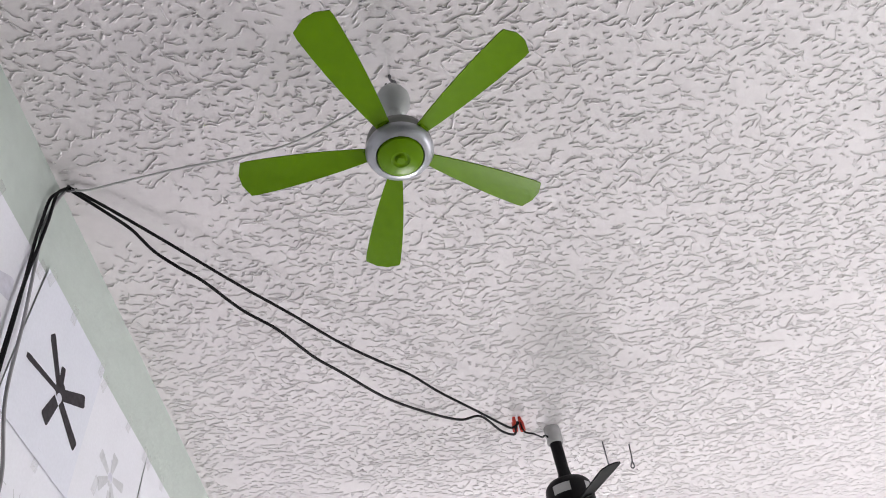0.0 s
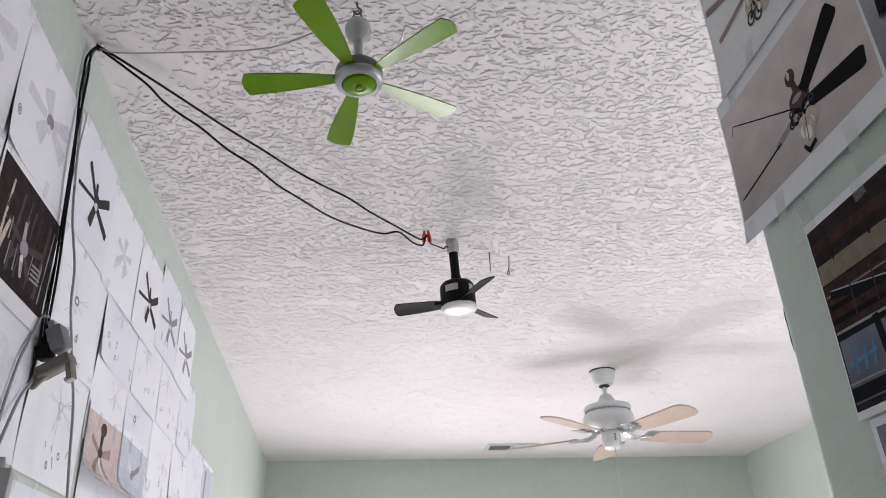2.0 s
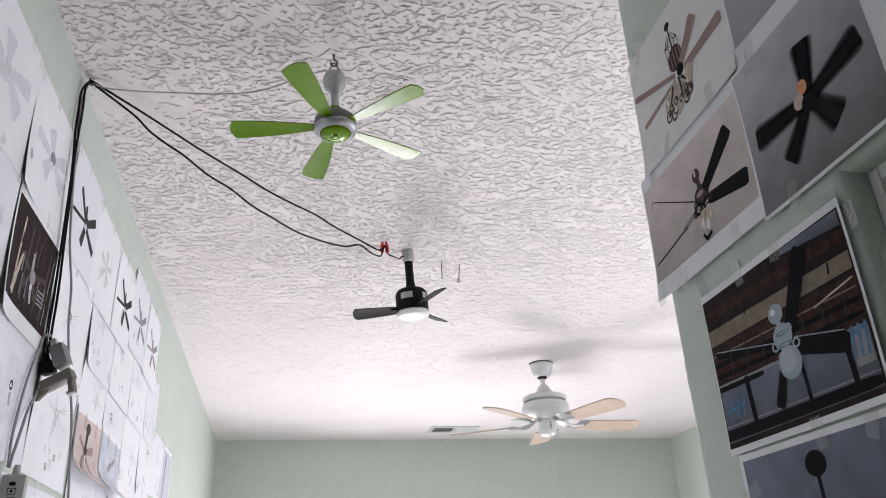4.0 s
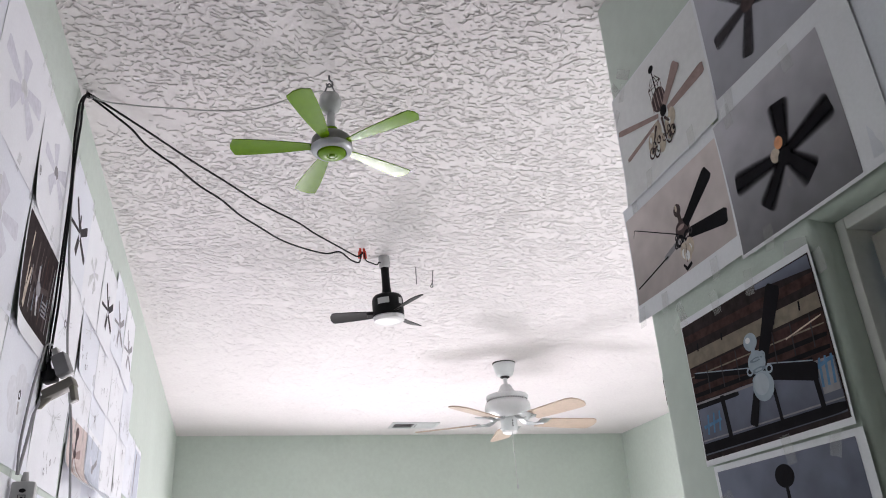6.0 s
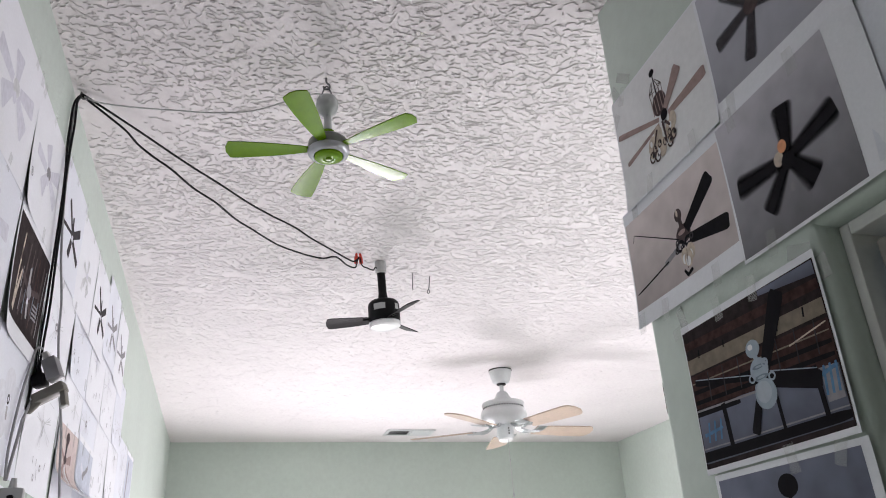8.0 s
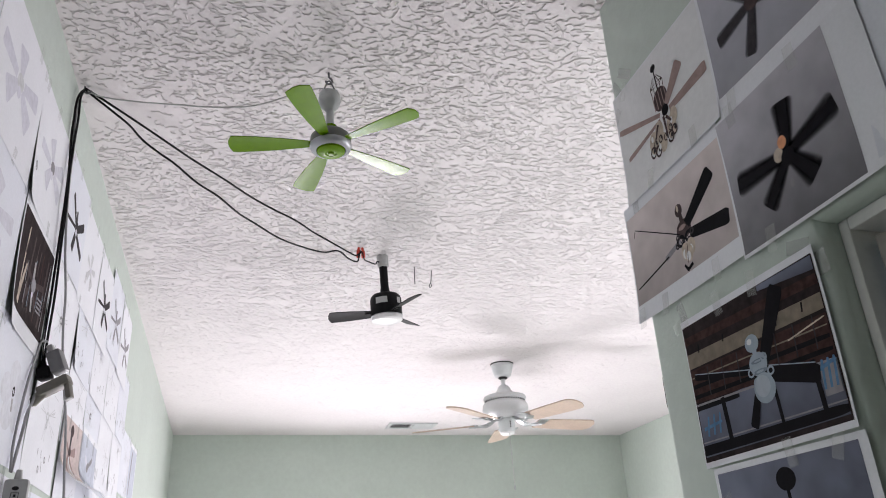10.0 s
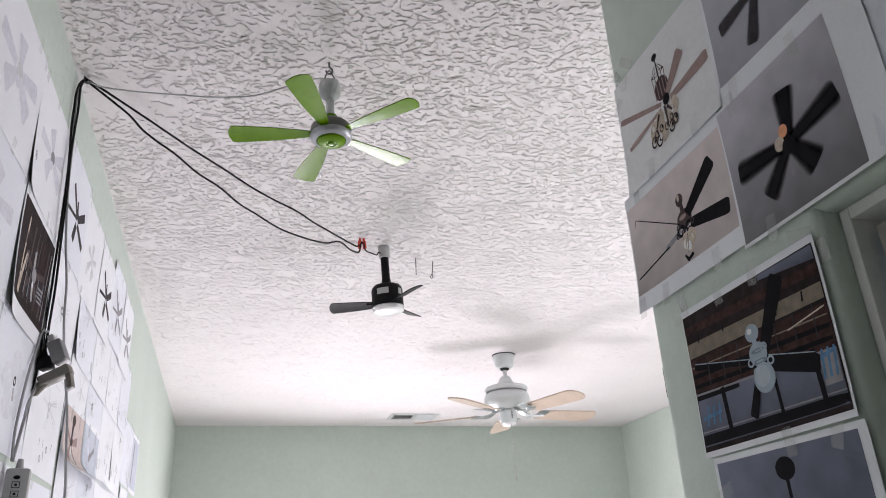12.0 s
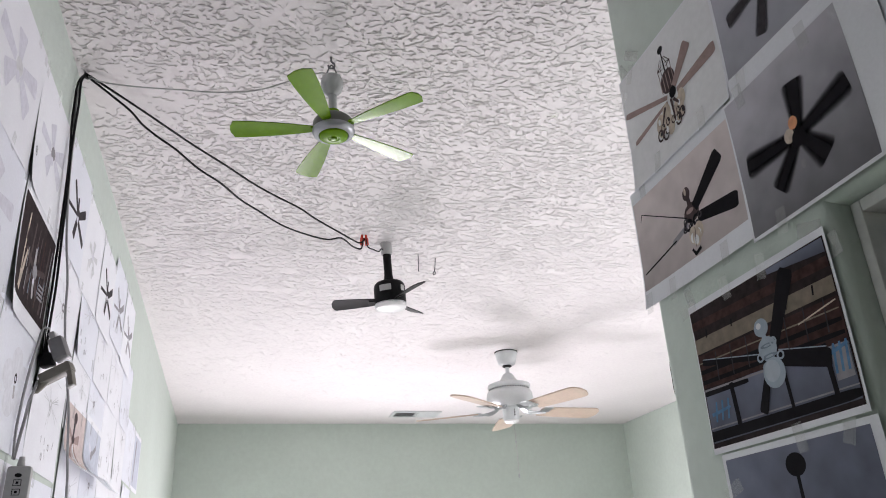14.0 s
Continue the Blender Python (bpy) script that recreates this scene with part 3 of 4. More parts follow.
cable("fan_cable", [HOOK - Vector((0, 0, 0.004)), (-0.502, 0.870, 2.662), (-0.469, 0.895, 2.647), (-0.445, 0.931, 2.636), (-0.412, 0.958, 2.623), (-0.375, 0.983, 2.610), (-0.325, 1.041, 2.596), (-0.273, 1.087, 2.586), (-0.224, 1.157, 2.580), (-0.179, 1.208, 2.578), (-0.108, 1.298, 2.581), (-0.031, 1.374, 2.592), (0.032, 1.428, 2.606), (0.076, 1.445, 2.621), (0.120, 1.512, 2.626), (0.150, 1.540, 2.632), (0.160, 1.565, 2.665), (0.166, 1.572, 2.684)], 0.0026, M_CABLE, "thin black cable sagging in a deeper bow", group="fan cables")
cable("fan_lead", [(0.172, 1.572, 2.684), (0.176, 1.560, 2.650), (0.195, 1.555, 2.638), (0.216, 1.580, 2.644), (0.226, 1.606, 2.664), (0.234, 1.622, 2.672), (0.240, 1.628, 2.668)], 0.0020, M_CABLE, "short black lead from the connectors to the fan")
cable("white_cable", [(-0.556, 0.840, 2.690), (-0.520, 0.828, 2.670), (-0.448, 0.800, 2.648), (-0.360, 0.775, 2.634), (-0.278, 0.760, 2.628), (-0.196, 0.748, 2.636), (-0.113, 0.725, 2.662), (-0.066, 0.700, 2.664), (-0.055, 0.690, 2.650)], 0.0017, M_CORD_LIGHT, "thin pale cord running along the ceiling to a fan")
for dx, lean in ((-0.008, 2), (0.004, -6)):
    nut = empty("wire_connector", pose(0.168 + dx, 1.574, 2.698, 0, lean, 0), "red plastic twist-on wire connector under the ceiling", "wire connector", "red wire connectors")
    part("body", lathe([(0, 0.0), (0.0035, -0.001), (0.0042, -0.008), (0.0058, -0.028), (0.0062, -0.036), (0.0050, -0.037), (0, -0.034)], 14), M_RED, nut, "", True)
    for k in range(6):
        part("ridge", box(fresh(), 0.0048, 0.0062, -0.0008, 0.0008, -0.034, -0.012, 0, pose(0, 0, 0, 0, 0, 60 * k)), M_RED, nut)
cable("ceiling_wire", [(0.378, 1.710, 2.712), (0.378, 1.710, 2.690), (0.378, 1.710, 2.664), (0.378, 1.710, 2.635)], 0.0016, M_WIRE, "straight steel wire hanging from the ceiling", "wire", "hanging wires")
cable("ceiling_wire", [(0.446, 1.729, 2.712), (0.444, 1.729, 2.690), (0.441, 1.729, 2.655), (0.436, 1.729, 2.643), (0.434, 1.729, 2.636), (0.438, 1.729, 2.633), (0.442, 1.729, 2.639), (0.440, 1.729, 2.651)], 0.0016, M_WIRE, "steel wire with a looped end hanging from the ceiling", "wire", "hanging wires")
cable("corner_cord", [(0.478, 0.4005, 1.985), (0.466, 0.4003, 1.955), (0.465, 0.4003, 1.93), (0.466, 0.4003, 1.90), (0.478, 0.4005, 1.875)], 0.0014, M_CABLE, "dark cord hanging behind the passage wall corner")


# ---- cables and plugs on the wall ----
cable("wall_cable", [HOOK, (-0.566, 0.832, 2.676), (-0.568, 0.823, 2.647), (-0.568, 0.826, 2.607), (-0.568, 0.831, 2.567), (-0.564, 0.839, 2.498), (-0.562, 0.845, 2.436), (-0.564, 0.867, 2.319), (-0.566, 0.886, 2.217), (-0.568, 0.897, 2.151), (-0.566, 0.899, 2.104), (-0.561, 0.899, 2.077)], 0.0024, M_CABLE, "black cable hanging down the papered wall", group="wall cables")
cable("wall_cable", [HOOK, (-0.562, 0.826, 2.668), (-0.561, 0.824, 2.642), (-0.560, 0.828, 2.607), (-0.561, 0.833, 2.558), (-0.561, 0.837, 2.489), (-0.558, 0.844, 2.424), (-0.558, 0.862, 2.319), (-0.558, 0.880, 2.221), (-0.561, 0.894, 2.151), (-0.561, 0.897, 2.104), (-0.557, 0.897, 2.079)], 0.0024, M_CABLE, "black cable hanging down the papered wall", group="wall cables")
cable("grey_cord", [HOOK, (-0.566, 0.836, 2.66), (-0.566, 0.832, 2.60), (-0.563, 0.845, 2.53), (-0.564, 0.872, 2.445), (-0.555, 0.885, 2.33), (-0.549, 0.925, 2.248), (-0.545, 0.935, 2.175), (-0.538, 0.965, 2.093), (-0.521, 0.970, 2.002), (-0.511, 0.970, 1.915), (-0.502, 0.970, 1.831), (-0.500, 0.970, 1.70)], 0.0024, M_CORD, "grey cord hanging loosely in front of the papered wall")


def tap():
    """A beige three-way tap on its cord, with a grey adapter and a black plug in it."""
    m = pose(-0.535, 0.90, 2.052, 0, -27, -12)
    body = empty("extension_tap", m, "beige extension cord tap hanging by its cord", "extension cord")
    part("body", box(fresh(), -0.032, 0.028, -0.014, 0.014, -0.011, 0.008, 0.004), M_PUTTY, body, "", True)
    part("drop", box(fresh(), 0.018, 0.028, -0.010, 0.010, -0.034, -0.004, 0.003, pose(0, 0, 0, 0, 12, 0)), M_PUTTY, body, "", True)
    part("prong_plug", box(fresh(), 0.006, 0.020, -0.007, 0.007, -0.040, -0.032, 0.002), M_GREYCAP, body, "", True)
    part("strain_relief", lathe([(0.004, 0), (0.008, 0.004), (0.010, 0.03), (0.0, 0.03)], 14, None, pose(-0.052, 0, -0.016, 0, 65, 0)), M_PUTTY, body, "", True)
    ad = empty("plug_adapter", pose(-0.538, 0.89, 2.099, 0, -24, -12), "grey plug adapter pushed into the beige tap", "plug")
    part("body", box(fresh(), -0.013, 0.013, -0.014, 0.014, -0.028, 0.016, 0.003), M_ADAPTER, ad, "", True)
    part("neck", box(fresh(), -0.010, 0.002, -0.007, 0.007, 0.016, 0.033, 0.003), M_CORD_LIGHT, ad, "pale cord neck", True)
    pl = empty("black_plug", pose(-0.556, 0.895, 2.072, 0, -14, -12), "black mains plug pushed into the beige tap", "plug")
    part("body", box(fresh(), -0.012, 0.013, -0.012, 0.012, -0.012, 0.012, 0.004), M_BLACK, pl, "", True)
    part("neck", lathe([(0.008, 0.010), (0.0055, 0.018), (0.004, 0.03), (0, 0.03)], 12), M_BLACK, pl, "", True)


tap()
cable("tap_cord", [(-0.568, 0.902, 2.035), (-0.568, 0.892, 2.016), (-0.568, 0.870, 1.992), (-0.564, 0.843, 1.955), (-0.563, 0.822, 1.907), (-0.563, 0.811, 1.877)], 0.0027, M_CORD, "grey cord from the tap down to the switch box", group="switch cords")
cable("adapter_cord", [(-0.560, 0.892, 2.135), (-0.568, 0.881, 2.131), (-0.568, 0.865, 2.099), (-0.568, 0.838, 2.046), (-0.568, 0.822, 1.987), (-0.568, 0.814, 1.928), (-0.564, 0.810, 1.877)], 0.0024, M_CORD, "grey cord looping from the adapter to the switch box", group="switch cords")


def switch_box():
    sb = empty("switch_box", pose(-0.551, 0.815, 1.813, 0, 0, 6), "grey plastic inline switch box with round buttons", "switch")
    part("body", box(fresh(), -0.019, 0.019, -0.012, 0.012, -0.075, 0.052, 0.006), M_GREYCAP, sb, "", True)
    part("cord_grip", lathe([(0.007, 0.050), (0.006, 0.058), (0.0045, 0.068), (0, 0.068)], 14), M_GREYCAP, sb, "", True)
    part("button", lathe([(0.0045, 0), (0.0045, 0.0012), (0, 0.0014)], 18, None, pose(0, -0.012, 0.036, 90, 0, 0) @ Matrix.Diagonal((1.2, 0.75, 1, 1))), M_BLACK, sb, "small dark oval button", True)
    for z in (0.024, 0.009, -0.006):
        ring = fresh()
        for a in ((-0.0062, 0.0062, 0.0042, 0.0052), (-0.0062, 0.0062, -0.0052, -0.0042), (-0.0062, -0.0052, -0.0042, 0.0042), (0.0052, 0.0062, -0.0042, 0.0042)):
            box(ring, a[0], a[1], -0.0127, -0.0118, z + a[2], z + a[3])
        part("key_outline", ring, M_INK, sb)
        part("key_mark", box(fresh(), -0.002, 0.002, -0.0126, -0.0118, z - 0.002, z + 0.002), M_INK, sb)


switch_box()


# ---- paper sheets and prints ----
class Sheet:
    """A sheet of paper taped to a wall; u runs to its right and v up, from its middle."""

    def __init__(self, wall, y0, y1, z0, z1, label, layer=0, mat=None, curl=(2, 2, 2, 2), turn=0.0, group="taped paper sheets", lean=-1):
        self.w, self.h = abs(y1 - y0), z1 - z0
        self.curl = [c * 0.001 for c in curl]
        self.lean = lean
        yc, zc = (y0 + y1) / 2, (z0 + z1) / 2
        off = 0.0012 + 0.0011 * layer
        if wall == "west":
            m = Matrix(((0, 0, 1, XL + off), (1, 0, 0, yc), (0, 1, 0, zc), (0, 0, 0, 1)))
        else:
            m = Matrix(((0, 0, -1, XR - off), (-1, 0, 0, yc), (0, 1, 0, zc), (0, 0, 0, 1)))
        self.side, self.yc, self.zc = (1 if wall == "west" else -1), yc, zc
        bm = fresh()
        nu, nv = 14, 10
        front = [[bm.verts.new(self.at(self.w * (i / nu - 0.5), self.h * (j / nv - 0.5), 0.0002)) for j in range(nv + 1)] for i in range(nu + 1)]
        back = [[bm.verts.new(self.at(self.w * (i / nu - 0.5), self.h * (j / nv - 0.5), -0.0001)) for j in range(nv + 1)] for i in range(nu + 1)]
        for i in range(nu):
            for j in range(nv):
                bm.faces.new((front[i][j], front[i + 1][j], front[i + 1][j + 1], front[i][j + 1]))
                bm.faces.new((back[i][j], back[i][j + 1], back[i + 1][j + 1], back[i + 1][j]))
        for i in range(nu):
            for j in (0, nv):
                bm.faces.new((front[i][j], back[i][j], back[i + 1][j], front[i + 1][j]))
        for j in range(nv):
            for i in (0, nu):
                bm.faces.new((front[i][j], front[i][j + 1], back[i][j + 1], back[i][j]))
        self.ob = thing("paper_sheet", bm, mat or M_PAPER, label, "paper sheet", group=group, smooth=True)
        self.ob.matrix_world = m @ pose(0, 0, 0, 0, 0, turn)
        self.deep = 0
        bent = max(self.curl) > 0.012
        self.base, self.gap = (0.0008, 0.00025) if bent else (0.00035, 0.00007)

    def uv(self, y, z):
        """Sheet coordinates of a place on the wall."""
        return (self.side * (y - self.yc), z - self.zc)

    def at(self, u, v, off):
        a, b, c, d = self.curl
        s, t = 2 * u / self.w, 2 * v / self.h
        wedge = (0.5 + 0.5 * self.lean * t) ** 2
        lift = a * wedge * max(0, -s) ** 3 + b * wedge * max(0, s) ** 3 + c * max(0, -t) ** 3 + d * max(0, t) ** 3
        return Vector((u, v, lift + off))

    def patch(self, name, corners, mat, label="", n=10, off=None):
        """A printed four-cornered area, laid on the sheet."""
        if off is None:
            self.deep += 1
            off = self.base + self.gap * self.deep
        bm = fresh()
        c = [Vector(p) for p in corners]
        g = []
        for i in range(n + 1):
            row = []
            for j in range(n + 1):
                s, t = i / n, j / n
                p = (c[0] * (1 - s) + c[1] * s) * (1 - t) + (c[3] * (1 - s) + c[2] * s) * t
                row.append(bm.verts.new(self.at(p.x, p.y, off)))
            g.append(row)
        for i in range(n):
            for j in range(n):
                bm.faces.new((g[i][j], g[i + 1][j], g[i + 1][j + 1], g[i][j + 1]))
        return part(name, bm, mat, self.ob, label)

    def full(self, name, mat, margin, label=""):
        a, b = self.w / 2 - margin[0], self.w / 2 - margin[1]
        c, d = self.h / 2 - margin[2], self.h / 2 - margin[3]
        return self.patch(name, ((-a, -c), (b, -c), (b, d), (-a, d)), mat, label, 12)

    def blade(self, a, b, w0, w1, mat, name="printed_blade", soft=False):
        """A printed fan blade from a to b."""
        self.deep += 0.4
        a, b = Vector(a), Vector(b)
        way = (b - a).normalized()
        side = Vector((-way.y, way.x))
        marks = (0, 0.25, 0.5, 0.75, 0.88, 0.93, 0.965, 0.985, 1)
        n = len(marks) - 1
        bm = fresh()
        off = self.base + self.gap * self.deep
        rows = []
        for i in range(n + 1):
            s = marks[i]
            w = (w0 + (w1 - w0) * s) / 2 * math.sqrt(1 - 0.50 * max(0, (s - 0.90) / 0.10) ** 2)
            p = a + (b - a) * s
            rows.append([bm.verts.new(self.at(q.x, q.y, off)) for q in (p - side * w, p, p + side * w)])
        for i in range(n):
            for k in (0, 1):
                bm.faces.new((rows[i][k], rows[i + 1][k], rows[i + 1][k + 1], rows[i][k + 1]))
        return part(name, bm, mat, self.ob)

    def spot(self, p, ru, rv, mat, name="printed_hub", hole=0.0):
        """A printed oval, or a ring."""
        self.deep += 0.5
        off = self.base + self.gap * self.deep
        bm = fresh()
        n = 22
        out = [bm.verts.new(self.at(p[0] + ru * math.cos(2 * math.pi * i / n), p[1] + rv * math.sin(2 * math.pi * i / n), off)) for i in range(n)]
        mid = [bm.verts.new(self.at(p[0] + hole * ru * math.cos(2 * math.pi * i / n), p[1] + hole * rv * math.sin(2 * math.pi * i / n), off)) for i in range(n)] if hole else [bm.verts.new(self.at(p[0], p[1], off))]
        for i in range(n):
            j = (i + 1) % n
            if hole:
                bm.faces.new((out[i], out[j], mid[j], mid[i]))
            else:
                bm.faces.new((out[i], out[j], mid[0]))
        return part(name, bm, mat, self.ob)

    def tape(self, u, v, turn, length=0.035, wide=0.018):
        c, s = math.cos(radians(turn)), math.sin(radians(turn))
        pts = [(u + c * a * length / 2 - s * b * wide / 2, v + s * a * length / 2 + c * b * wide / 2) for a, b in ((-1, -1), (1, -1), (1, 1), (-1, 1))]
        return self.patch("tape", pts, M_TAPE, "strip of clear tape", 3, 0.0014)


rnd = random.Random(7)


def drawn_fan(sh, u, v, size, mat, hub, blades, squash=0.55, lean=0.0):
    """A flat drawing of a ceiling fan, seen from below: rod, hub, blades."""
    sh.blade((u, v), (u - 0.12 * size, v + 0.40 * size), 0.05 * size, 0.05 * size, hub, "printed_rod")
    sh.spot((u - 0.12 * size, v + 0.42 * size), 0.09 * size, 0.05 * size, hub, "printed_canopy")
    for k in range(blades):
        a = radians(lean + 360 * k / blades)
        tip = (u + size * math.cos(a), v + size * squash * math.sin(a))
        near = (u + 0.2 * size * math.cos(a), v + 0.2 * size * squash * math.sin(a))
        sh.blade(near, tip, 0.16 * size, (0.24 + 0.22 * abs(math.sin(a))) * size, mat)
    sh.spot((u, v), 0.16 * size, 0.13 * size, hub)
    sh.spot((u, v - 0.16 * size), 0.09 * size, 0.09 * size, mat, "printed_light")


def cross_fan(sh, mat):
    """A bold five-bladed drawing with unequal blades."""
    u, v = 0.015, -0.008
    sh.blade((u - 0.004, v + 0.005), (u - 0.068, v + 0.058), 0.013, 0.017, mat)
    sh.blade((u - 0.012, v + 0.001), (u - 0.108, v - 0.012), 0.008, 0.010, mat)
    sh.blade((u + 0.010, v + 0.005), (u + 0.076, v + 0.040), 0.018, 0.022, mat)
    sh.blade((u - 0.002, v - 0.012), (u - 0.018, v - 0.056), 0.020, 0.026, mat)
    sh.blade((u + 0.010, v - 0.008), (u + 0.087, v - 0.036), 0.015, 0.019, mat)
    sh.blade((u, v), (u - 0.012, v + 0.040), 0.016, 0.014, mat, "printed_rod")
    sh.spot((u, v + 0.006), 0.017, 0.014, mat)
    sh.spot((u + 0.003, v - 0.004), 0.008, 0.006, M_LILAC, "printed_light")


def sketch_fan(sh, seed):
    """A faint line drawing with small details round it."""
    r = random.Random(seed)
    cu, cv = r.uniform(-0.06, 0.05), r.uniform(-0.03, 0.045)
    size = r.uniform(0.055, 0.085)
    turn = r.uniform(0, 70)
    for k in range(r.choice((4, 5, 5, 6))):
        a = radians(turn + 72 * k + r.uniform(-12, 12))
        size = r.uniform(0.045, 0.095)
        for s in (-0.12, 0.10):
            sh.blade((cu + 0.014 * math.cos(a), cv + 0.010 * math.sin(a)), (cu + size * math.cos(a + s), cv + 0.6 * size * math.sin(a + s)), 0.0012, 0.0018, M_FAINT, "printed_line")
    sh.spot((cu, cv), r.uniform(0.008, 0.014), r.uniform(0.006, 0.010), r.choice((M_FAINT, M_LILAC, M_GREY_INK)), "printed_hub", 0.45)
    sh.spot((cu + 0.002, cv - 0.016), 0.007, 0.009, M_FAINT, "printed_light", 0.5)
    for k in range(r.randint(3, 6)):
        u, v = r.uniform(-0.1, 0.1), r.uniform(-0.085, -0.045)
        pick = r.random()
        if pick < 0.5:
            sh.spot((u, v), r.uniform(0.004, 0.008), r.uniform(0.006, 0.010), M_GREY_INK, "printed_detail", 0.6)
        else:
            sh.blade((u, v), (u + r.uniform(-0.008, 0.008), v + r.uniform(0.012, 0.028)), 0.002, 0.003, M_GREY_INK, "printed_line")
    for k in range(2):
        u, v = r.uniform(-0.11, 0.06), r.uniform(0.05, 0.085)
        sh.blade((u, v), (u + r.uniform(0.02, 0.05), v - r.uniform(0, 0.01)), 0.0015, 0.0015, M_FAINT, "printed_line")


def dark_photo(sh):
    """A print of a fan among dark beams."""
    sh.full("photo", M_PHOTO_DARK, (0.006, 0.006, 0.030, 0.024), "dark photograph print")
    for u, w, mat in ((-0.085, 0.008, M_BEIGE_INK), (-0.04, 0.010, M_BRONZE), (-0.01, 0.006, M_BRONZE), (0.035, 0.008, M_PHOTO_BROWN), (0.075, 0.012, M_BRONZE), (0.095, 0.005, M_GREY_INK)):
        sh.blade((u, -0.07), (u + 0.012, 0.07), w, w * 0.8, mat, "printed_beam")
    for k, a in enumerate((20, 95, 160, 230, 300)):
        a = radians(a)
        sh.blade((0.005, -0.01), (0.005 + 0.075 * math.cos(a), -0.01 + 0.05 * math.sin(a)), 0.010, 0.013, M_BRONZE)
    r = random.Random(3)
    for k in range(16):
        u, v = r.uniform(-0.10, 0.10), r.uniform(-0.075, 0.02)
        sh.blade((u, v), (u + r.uniform(-0.004, 0.010), v + r.uniform(0.015, 0.055)), r.uniform(0.002, 0.006), r.uniform(0.002, 0.005), r.choice((M_GREY_INK, M_BRONZE, M_BRONZE, M_PHOTO_BROWN, M_SHADE_INK)), "printed_bar")
    for k in range(4):
        sh.blade((0.045, -0.045 + 0.008 * k), (0.085, -0.042 + 0.008 * k), 0.004, 0.004, M_GREY_INK, "printed_slat")
    sh.blade((-0.088, -0.075), (-0.060, 0.005), 0.016, 0.008, M_BEIGE_INK, "printed_glow")
    sh.blade((0.0, -0.010), (-0.006, 0.030), 0.012, 0.010, M_PALE_GREY, "printed_rod")
    sh.blade((0.004, -0.030), (0.012, -0.060), 0.014, 0.010, M_PALE_GREY, "printed_lamp")
    sh.spot((0.005, -0.012), 0.016, 0.014, M_GREY_INK)
    sh.spot((0.004, -0.030), 0.006, 0.006, M_LILAC, "printed_light")


